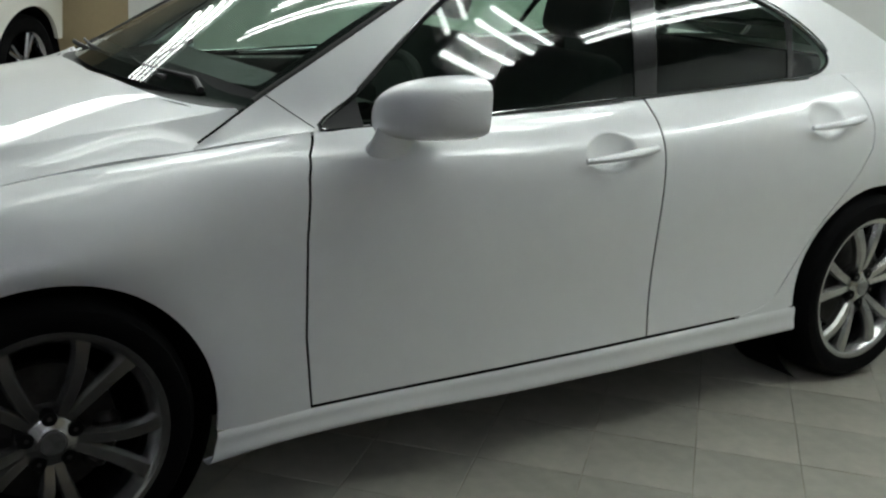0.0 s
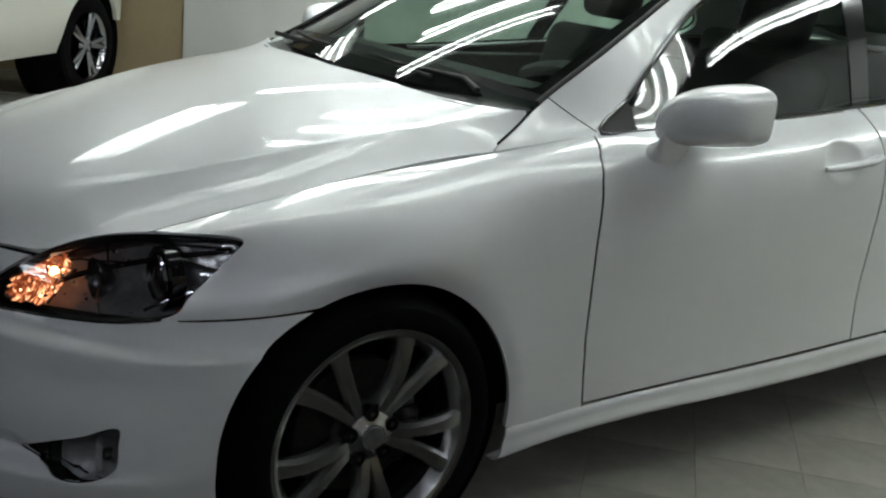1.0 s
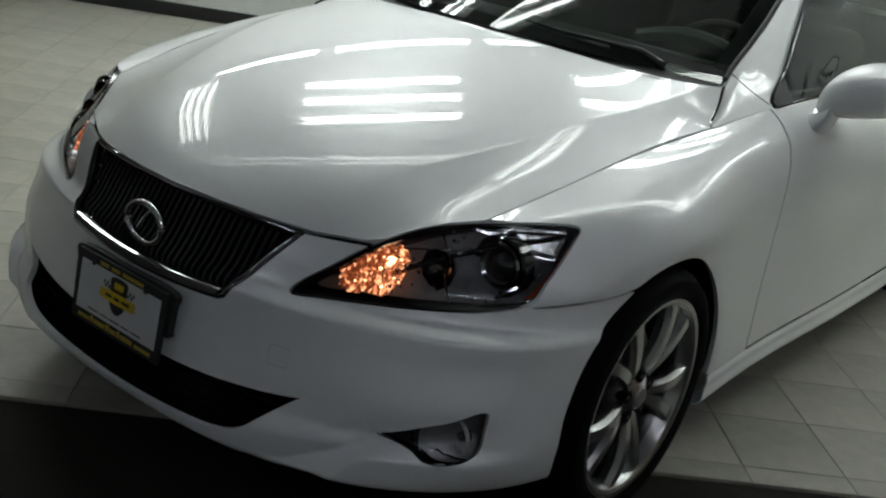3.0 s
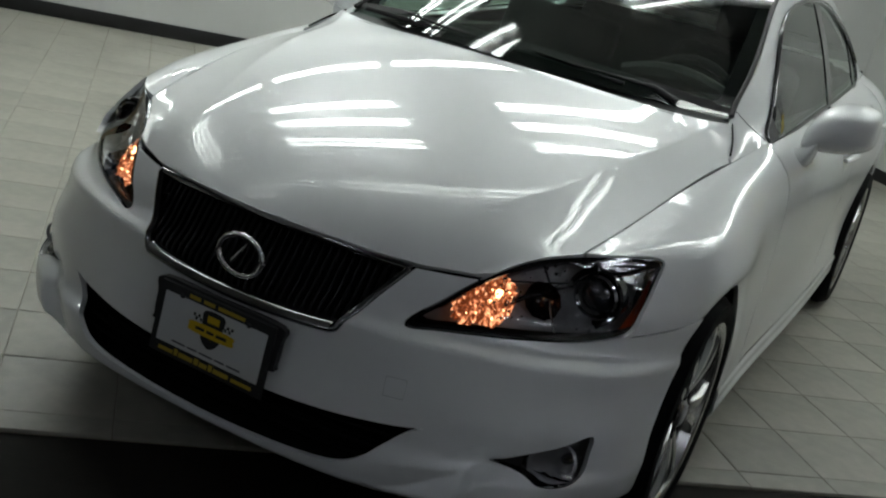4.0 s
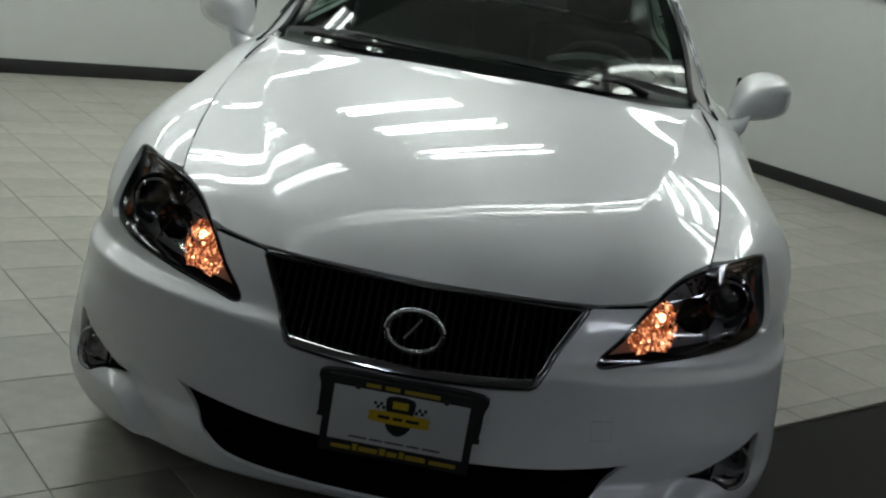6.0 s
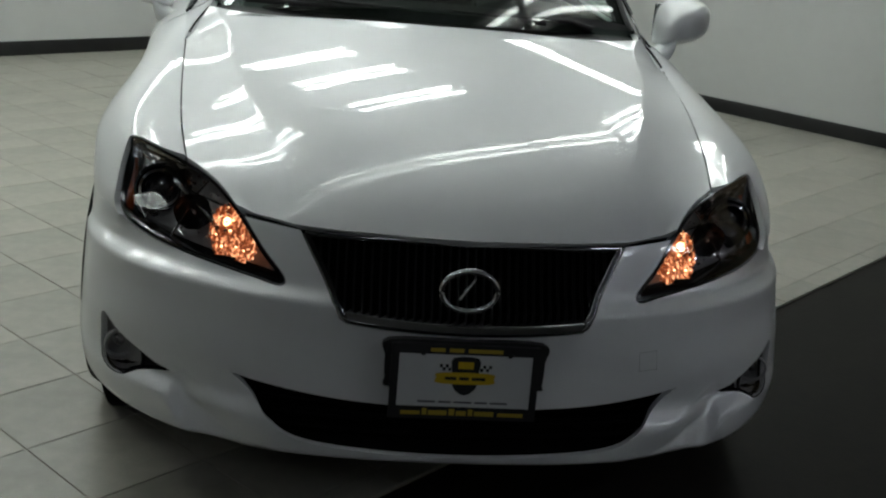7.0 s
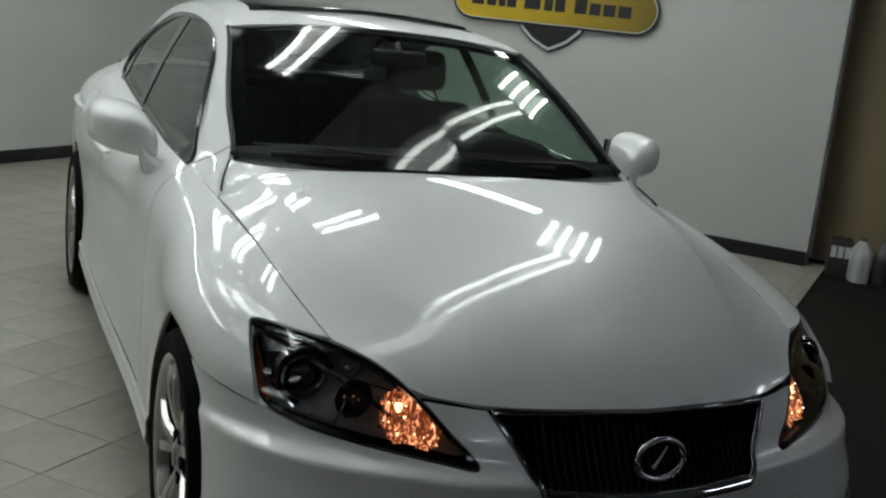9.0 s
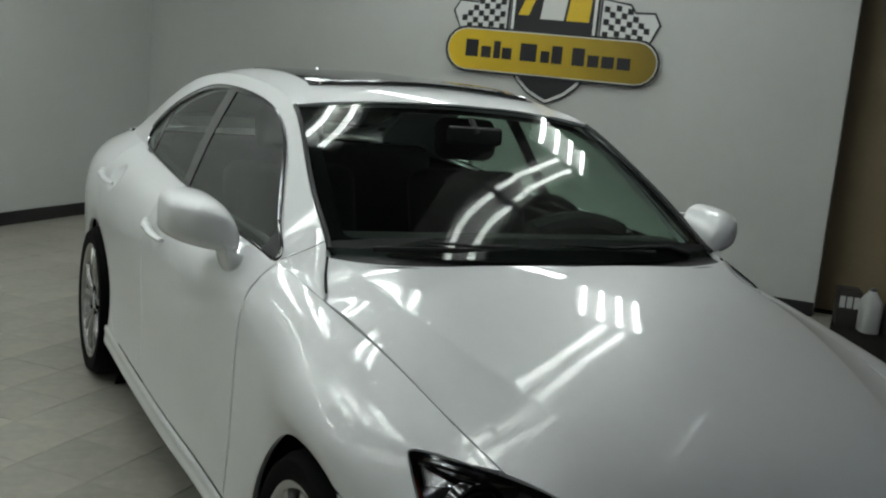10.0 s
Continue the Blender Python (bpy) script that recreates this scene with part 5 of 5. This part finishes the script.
dlo_path = [(x, green_pt(x, z, 0.003), z) for x, z in DLO]
B_PILLAR = [(1.682, 0.985), (1.768, 0.99), (1.872, 1.35), (1.766, 1.35)]
C_BAR = [(2.36, 1.03), (2.385, 1.035), (2.475, 1.235), (2.445, 1.25)]
for s in (-1, 1):
    part("window_trim", sweep([(x, y * s, z) for x, y, z in dlo_path], 0.0062, 8, True), GLOSS_BLACK, car, "black window seal")
    low = [(x, y * s, z) for x, y, z in dlo_path if z < 0.93 + 0.055 * x and 0.70 < x < 2.5]
    low.sort()
    part("belt_trim", sweep([(x, y + s * 0.005, z - 0.011) for x, y, z in low], 0.0050, 8), CHROME, car, "thin chrome belt moulding")
    high = [(x, y * s, z) for x, y, z in dlo_path if z > 0.96 + 0.055 * x and x > 0.74]
    high.sort()
    part("roof_trim", sweep([(x, y + s * 0.004, z + 0.011) for x, y, z in high], 0.0035, 8), SMOKE_CHROME, car)
    for name, poly in (("b_pillar", B_PILLAR), ("window_bar", C_BAR)):
        pv, pf = cut_all(green_v + np.array((0, 0.004, 0)), green_f, plus(DLO_G, -0.004), polygon(poly, 0, 2))
        panel(name, pv, pf, GLOSS_BLACK, car, s, 0.004, "gloss black pillar cover" if name == "b_pillar" else "")
    pv, pf = cut_all(green_v + np.array((0, 0.003, 0)), green_f, plus(DLO_G, -0.004), lambda v: 0.785 - v[:, 0])
    panel("sail_panel", pv, pf, BLACK, car, s, 0.004, "black corner piece at the mirror")

# windshield edge band, cowl and wipers
ws_g = ws[0]
band_v, band_f = cut_all(ws_g + np.array((-0.002, 0, 0.002)), ws[1], lambda v: np.maximum(v[:, 1] - np.interp(v[:, 0], [0.5, 0.705, 0.955, 1.2], [0.60, 0.575, 0.538, 0.50]), np.maximum(1.03 - v[:, 2], v[:, 0] - 1.125 - 0.06 * v[:, 1])))
both("windshield_band", band_v + np.array((0.005, 0, -0.005)), [tuple(reversed(q)) for q in band_f], VOID, car, 0)

for s in (-1, 1):
    part("windshield_seal", sweep([tuple((p + np.array((-0.004, -0.008, 0.001))) * (1, s, 1)) for p in ROOF_EDGE(np.linspace(0.545, 1.19, 30))], 0.0075, 8), BLACK, car)
# the dusty sweep of the wiper
full_ws = np.concatenate([ws[0], ws[0] * (1, -1, 1)]) + np.array((-0.0006, 0, 0.0012))
full_wf = [tuple(reversed(q)) for q in ws[1]] + [tuple(i + len(ws[0]) for i in q) for q in ws[1]]
SWEEP = rounded([(0.44, 0.52), (0.50, 0.448), (0.60, 0.335), (0.732, 0.205), (0.854, 0.016), (0.936, -0.167), (0.965, -0.31), (0.95, -0.44), (0.84, -0.51), (0.66, -0.57), (0.52, -0.50), (0.45, -0.3), (0.42, 0.0), (0.42, 0.3)], 4)
panel("dust_film", *cut_all(full_ws, full_wf, polygon(SWEEP, 0, 1)), DUST, car, 1, 0, "dusty sweep of the wiper on the glass").visible_shadow = False

COWL_Y = np.linspace(0, 1, 40)
cowl_rows = [chord((0.335, 0, 0.985), (0.36, 0.30, 0.982), (0.415, 0.545, 0.976), (0.49, 0.665, 0.968))(COWL_Y), chord((0.39, 0, 0.990), (0.415, 0.30, 0.988), (0.47, 0.53, 0.985), (0.535, 0.655, 0.980))(COWL_Y),
             chord((0.455, 0, 1.050), (0.485, 0.32, 1.043), (0.53, 0.53, 1.029), (0.575, 0.652, 1.013))(COWL_Y)]
both("cowl", across(cowl_rows, 10).reshape(-1, 3), [tuple(reversed(q)) for q in grid_faces(10, 40)], BLACK, car, 0, "black plastic cowl under the windshield")


def wiper(y0, y1, lift):
    arm = part("wiper", sweep([(0.420 + 0.10 * abs(y0), y0, 1.006), (0.435 + 0.10 * abs(y0), y0 + (y1 - y0) * 0.12, 1.024), (0.432, y0 + (y1 - y0) * 0.5, 1.034 + lift), (0.452, y0 + (y1 - y0) * 0.78, 1.040 + lift)], [0.009, 0.008, 0.005, 0.004], 8), BLACK, car, "black windshield wiper")
    part("wiper_blade", sweep([(0.420 + 0.12 * abs(y0 + (y1 - y0) * t) ** 1.7, y0 + (y1 - y0) * t, 1.022 - 0.012 * abs(y0 + (y1 - y0) * t) + lift * 0.5) for t in np.linspace(0.25, 1.12, 14)], 0.0055, 6, flat=1.4), BLACK, arm)


wiper(-0.50, 0.12, -0.006)
wiper(0.03, 0.50, -0.003)

# sunroof and aerial
SUNROOF = rounded([(1.38, -0.38), (1.38, 0.38), (1.44, 0.43), (2.0, 0.43), (2.05, 0.38), (2.05, -0.38), (2.0, -0.43), (1.44, -0.43)], 4)
full_v = np.concatenate([roof[0], roof[0] * (1, -1, 1)])
full_f = list(roof[1]) + [tuple(i + len(roof[0]) for i in reversed(q)) for q in roof[1]]
sun_v, sun_f = cut_all(full_v + np.array((0, 0, 0.003)), full_f, polygon(SUNROOF, 0, 1))
panel("sunroof", sun_v, sun_f, GLOSS_BLACK, car, 1, 0.003, "dark glass sunroof")
part("wind_deflector", sweep([(1.385 - 0.03 * (1 - (y / 0.42) ** 2), y, 1.400 + 0.024 * (1 - (y / 0.42) ** 2)) for y in np.linspace(-0.40, 0.40, 21)], 0.008, 8), GLOSS_BLACK, car)
part("aerial", sweep([(2.42, 0.02, 1.384), (2.47, 0.02, 1.404), (2.50, 0.02, 1.430)], [0.022, 0.014, 0.005], 8), PAINT, car, "short white roof aerial")

# cabin
dash_rows = [chord((0.50, y, 0.955), (0.72, y, 0.985), (0.92, y, 0.97), (0.98, y, 0.90), (0.96, y, 0.7))(COWL_Y) for y in (0, 0.3, 0.55, 0.68)]
both("dashboard", across(dash_rows, 20).reshape(-1, 3), [tuple(reversed(q)) for q in grid_faces(20, 40)], DASH, car, 0, "dark grey dashboard")
part("instrument_hood", sweep([(0.90, y, 0.985 + 0.035 * (1 - ((y + 0.37) / 0.17) ** 2)) for y in np.linspace(-0.54, -0.20, 15)], 0.045, 10), DASH, car)
steering = part("steering_wheel", sweep([(1.06 + 0.06 * math.sin(a), -0.37 + 0.185 * math.cos(a), 0.90 + 0.175 * math.sin(a)) for a in np.linspace(0, math.tau, 40, endpoint=False)], 0.016, 10, True), DASH, car, "dark steering wheel")
part("wheel_boss", box(1.04, 1.09, -0.44, -0.30, 0.86, 0.94, 0.02), DASH, steering)
part("wheel_spoke", box(1.05, 1.075, -0.55, -0.19, 0.885, 0.915, 0.01), DASH, steering)


def seat(y, x=1.50):
    ob = part("seat", box(x - 0.50, x + 0.08, y - 0.25, y + 0.25, 0.42, 0.60, 0.06, 3), FABRIC, car, "dark cloth car seat")
    back = bmesh.new()
    box(-0.07, 0.07, -0.25, 0.25, 0, 0.62, 0.06, 3, back)
    b = part("backrest", back, FABRIC, ob)
    b.matrix_world = pose(x + 0.05, y, 0.50, 0, 18, 0)
    rest = box(-0.05, 0.05, -0.13, 0.13, 0.0, 0.17, 0.045, 3)
    h = part("headrest", rest, FABRIC, ob)
    h.matrix_world = pose(x + 0.25, y, 1.13, 0, 14, 0)


for y in (-0.37, 0.37):
    seat(y)
part("rear_bench", box(2.05, 2.6, -0.62, 0.62, 0.4, 0.62, 0.06, 3), FABRIC, car, "dark cloth rear bench")
part("rear_backrest", box(2.55, 2.68, -0.62, 0.62, 0.55, 1.10, 0.05, 3), FABRIC, car)
part("parcel_shelf", box(2.66, 3.17, -0.60, 0.60, 1.02, 1.05, 0.005), DASH, car)
part("trunk_wall", box(3.15, 3.17, -0.68, 0.68, 0.40, 1.06), VOID, car)
part("cabin_floor", box(0.5, 3.1, -0.80, 0.80, 0.25, 0.29), VOID, car)
for s in (-1, 1):
    part("door_trim", box(0.78, 2.55, min(s * 0.66, s * 0.72), max(s * 0.66, s * 0.72), 0.3, 0.95, 0.02), DASH, car)
head_v = roof[0] - np.array((0, 0, 0.035))
both("headliner", head_v, [tuple(reversed(q)) for q in roof[1]], FABRIC, car, 0)
view = part("rear_view_mirror", box(0.985, 1.01, -0.10, 0.10, 1.255, 1.315, 0.015, 3), DASH, car, "black rear-view mirror")
part("mirror_stalk", sweep([(0.98, 0, 1.29), (1.03, 0, 1.335)], 0.010, 8), BLACK, view)

# seams between fender, hood corner and windshield pillar
for s in (-1, 1):
    corner = [tuple((p + np.array((-0.003, -0.004, 0.0015))) * (1, s, 1)) for p in ROOF_EDGE(np.linspace(0.385, 0.515, 14))]
    part("corner_seam", sweep(corner, 0.0028, 6), VOID, car)
    seam = [(0.575 + 0.085 * t, s * (green_pt(0.575 + 0.085 * t, 1.012 - 0.066 * t) + 0.0008), 1.012 - 0.066 * t) for t in np.linspace(0, 1, 9)]
    part("pillar_seam", sweep(seam, 0.0010, 6), VOID, car)


# ---- the sign on the wall ----
def sign_part(name, pts, mat, c0, c1, parent, label=""):
    """pts are (metres along the wall, height); the sign's face looks into the room."""
    ob = part(name, extrude_outline(pts, c1 - c0, lambda a, b, c: (U1 - c0 - c, 1.875 - a, b)), mat, parent, label, smooth=False)
    if parent is None:
        ob.matrix_world = ROOM
    return ob


def grow(pts, d):
    """The outline moved outwards by d."""
    p = np.array(pts, float)
    t = np.roll(p, -1, 0) - np.roll(p, 1, 0)
    n = np.column_stack([t[:, 1], -t[:, 0]])
    n /= np.maximum(np.linalg.norm(n, axis=1), 1e-9)[:, None]
    area = 0.5 * np.sum(p[:, 0] * np.roll(p[:, 1], -1) - np.roll(p[:, 0], -1) * p[:, 1])
    return [tuple(q) for q in p + n * d * (1 if area > 0 else -1)]


def ribbon(a, b, r, n=10):
    """A bar with round ends, centred at (0, b), half-length a."""
    out = [(a - r + r * math.cos(t), b + r * math.sin(t)) for t in np.linspace(-math.pi / 2, math.pi / 2, n)]
    return out + [(-a + r + r * math.cos(t), b + r * math.sin(t)) for t in np.linspace(math.pi / 2, 1.5 * math.pi, n)]


SHIELD = [(-0.335, 2.30), (-0.335, 1.80), (-0.33, 1.62), (-0.30, 1.50), (-0.24, 1.41), (-0.15, 1.33), (-0.06, 1.285), (0.0, 1.262), (0.06, 1.285), (0.15, 1.33), (0.24, 1.41), (0.30, 1.50), (0.33, 1.62), (0.335, 1.80), (0.335, 2.30), (0.2, 2.34), (0.0, 2.36), (-0.2, 2.34)]
BAR = ribbon(0.80, 1.62, 0.148)
sign = sign_part("wall_sign", SHIELD, INK, 0.0, 0.022, None, "black and gold shield-shaped dealer sign on the white wall")
tagged(sign, category="sign")
sign_part("shield_edge", grow(SHIELD, -0.012), SIGN_WHITE, 0.0225, 0.0255, sign)
sign_part("shield_face", grow(SHIELD, -0.034), INK, 0.026, 0.029, sign)
for sgn in (-1, 1):
    flag = [(sgn * a, b) for a, b in ((0.36, 1.79), (0.72, 1.765), (0.78, 1.90), (0.74, 1.97), (0.60, 1.965), (0.56, 2.02), (0.36, 2.05))]
    sign_part("flag_back", grow(flag, 0.016), INK, 0.0, 0.018, sign)
    sign_part("flag", flag, SIGN_WHITE, 0.0185, 0.021, sign, "white flag with black checks")
    for i in range(9):
        for j in range(6):
            if (i + j) % 2 == 0:
                a, b = 0.375 + i * 0.043, 1.785 + j * 0.045 + 0.012 * math.sin(i * 0.9)
                if b + 0.04 > (2.04 if a < 0.55 else 1.955) or a + 0.04 > 0.75:
                    continue
                sign_part("check", [(sgn * (a), b), (sgn * (a + 0.041), b - 0.003), (sgn * (a + 0.041), b + 0.039), (sgn * a, b + 0.042)], INK, 0.0215, 0.0230, sign)
sign_part("ribbon_back", ribbon(0.825, 1.62, 0.172), INK, 0.0295, 0.040, sign)
sign_part("ribbon_edge", ribbon(0.808, 1.62, 0.156), SIGN_WHITE, 0.0405, 0.043, sign)
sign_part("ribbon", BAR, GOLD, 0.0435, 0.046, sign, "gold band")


def letters(words, base, height, mat, c, tall):
    """Dark blocks of letter size, spaced as words: (start, widths)."""
    for start, widths in words:
        a = start
        for k, w in enumerate(widths):
            h = height * (1.0 if k in tall else 0.66)
            sign_part("lettering_block", [(a, base), (a + w * 0.8, base), (a + w * 0.8, base + h), (a, base + h)], mat, c, c + 0.0015, sign)
            a += w


letters([(-0.656, (0.125, 0.098, 0.068, 0.095))], 1.565, 0.128, INK, 0.0465, (0, 2))
letters([(-0.222, (0.160, 0.085, 0.100))], 1.565, 0.128, INK, 0.0465, (0, 2))
letters([(0.178, (0.118, 0.105, 0.115, 0.120))], 1.565, 0.128, INK, 0.0465, (0,))
for pts, mat in (([(-0.27, 1.90), (-0.19, 1.90), (-0.08, 2.20), (-0.15, 2.20)], YELLOW), ([(-0.10, 1.88), (0.08, 1.88), (0.12, 2.20), (-0.06, 2.20)], SIGN_WHITE), ([(0.10, 1.88), (0.27, 1.88), (0.29, 2.20), (0.14, 2.20)], YELLOW)):
    sign_part("monogram_block", pts, mat, 0.0295, 0.033, sign)


# ---- cartons and bottles by the tan wall ----
CARTON = material("dark_carton", (0.035, 0.030, 0.026), 0.6, vary=0.15, scale=20)
JUG_MAT = material("white_plastic_jug", (0.42, 0.43, 0.42), 0.4, vary=0.05, scale=10)
DARK_JUG = material("dark_plastic_jug", (0.025, 0.024, 0.022), 0.45, vary=0.1, scale=12)
CAP = material("grey_cap", (0.10, 0.10, 0.11), 0.5)
carton = part("carton", box(-0.10, 0.10, -0.075, 0.075, 0, 0.25, 0.004), CARTON, None, "small dark carton with white labels on the floor")
carton.matrix_world = ROOM @ pose(5.20, -0.437, -0.012, 0, 0, 8)
tagged(carton, category="carton")
for k in range(3):
    part("carton_label", box(-0.1015, -0.1005, 0.030 - k * 0.046, 0.066 - k * 0.046, 0.13, 0.21), SIGN_WHITE, carton)


def jug(u, v, turn, h, mat, label):
    bm = bmesh.new()
    rows = []
    for t, w, d in ((0, 0.058, 0.085), (0.02, 0.062, 0.09), (0.55, 0.062, 0.09), (0.72, 0.058, 0.08), (0.88, 0.03, 0.035), (0.93, 0.024, 0.026)):
        rows.append([bm.verts.new((d * np.sign(math.cos(a)) * abs(math.cos(a)) ** 0.6, w * np.sign(math.sin(a)) * abs(math.sin(a)) ** 0.6, h * t)) for a in np.linspace(0, math.tau, 24, endpoint=False)])
    for p, q in zip(rows, rows[1:]):
        for k in range(24):
            bm.faces.new((p[k], p[(k + 1) % 24], q[(k + 1) % 24], q[k]))
    bm.faces.new(list(reversed(rows[0])))
    bm.faces.new(rows[-1])
    ob = part("jug", bm, mat, None, label)
    ob.matrix_world = ROOM @ pose(u, v, -0.012, 0, 0, turn)
    tagged(ob, category="jug", group="jugs by the wall")
    cap = lathe([(0.0, h), (0.022, h), (0.024, h * 0.985), (0.024, h * 0.92)], 20)
    for q in cap.verts:
        q.co = Vector((q.co.x, q.co.z, q.co.y))
    bmesh.ops.recalc_face_normals(cap, faces=cap.faces[:])
    part("cap", cap, CAP, ob)
    return ob


jug(5.06, -0.585, 20, 0.30, JUG_MAT, "white plastic fluid jug standing on the dark floor")
jug(5.10, -0.735, -15, 0.30, DARK_JUG, "dark plastic fluid jug standing on the dark floor")
jug(5.06, -0.885, 10, 0.33, DARK_JUG, "dark plastic fluid jug standing on the dark floor")
jug(5.22, -0.80, 40, 0.33, JUG_MAT, "white plastic fluid jug standing on the dark floor")

# ---- the white vehicle in the bay behind the opening ----
CREAM = material("cream_white_paint", (0.60, 0.59, 0.54), 0.4, coat=0.8, vary=0.03, scale=3)
other = empty("parked_vehicle", "cream white vehicle with chrome wheels parked in the bay", "car", "", ROOM @ pose(-2.93, 4.55, 0, 0, 0, 90))
OX = np.linspace(-0.46, 1.7, 160)
orow = [rail((-0.75, 0.10, z0), (-0.3, 0.02 + d, z0), (0.5, d, z0), (1.5, d, z0), (3.2, d + 0.02, z0))(OX) for z0, d in ((0.34, 0.03), (0.42, 0.0), (0.7, -0.03), (0.95, -0.02), (1.1, 0.05), (1.5, 0.16), (1.72, 0.26))]
ov, of = across(orow, 60).reshape(-1, 3), grid_faces(60, 160)
ov = ov * (-1, 1, 1)
ov, of = cut_all(ov, of, arch((0.0, 0.36), 0.42), lambda v: np.where(v[:, 0] > 0, v[:, 2] - 0.52, 1))
panel("body", ov, of, CREAM, other, 1, 0.03)
part("wheel_well", lathe([(0.43, 0.03), (0.43, 0.35), (0.0, 0.36)], 48, None, (0, 0, 0.36)), VOID, other)
otyre = lathe([(0.235, 0.03), (0.27, 0.015), (0.33, 0.018), (0.355, 0.04), (0.36, 0.08), (0.36, 0.24), (0.3, 0.26)], 64, None, (0, 0, 0.36))
part("tyre", otyre, RUBBER, other, "black tyre")
orim = bmesh.new()
lathe([(0.24, 0.02), (0.232, 0.03), (0.215, 0.06), (0.21, 0.2)], 64, orim, (0, 0, 0.36))
for k in range(5):
    a = k * math.tau / 5 + 0.3
    for lean in (-0.13, 0.13):
        sweep([(0.05 * math.sin(a), 0.05, 0.36 + 0.05 * math.cos(a)), (0.225 * math.sin(a + lean), 0.04, 0.36 + 0.225 * math.cos(a + lean))], [0.024, 0.018], 8, bm=orim)
lathe([(0.0, 0.03), (0.05, 0.035), (0.07, 0.06)], 32, orim, (0, 0, 0.36))
part("wheel_rim", orim, CHROME, other, "chrome spoked wheel rim")
part("vehicle_shade", box(-1.6, 0.3, 0.30, 1.0, 0.28, 1.0, 0.05), VOID, other)
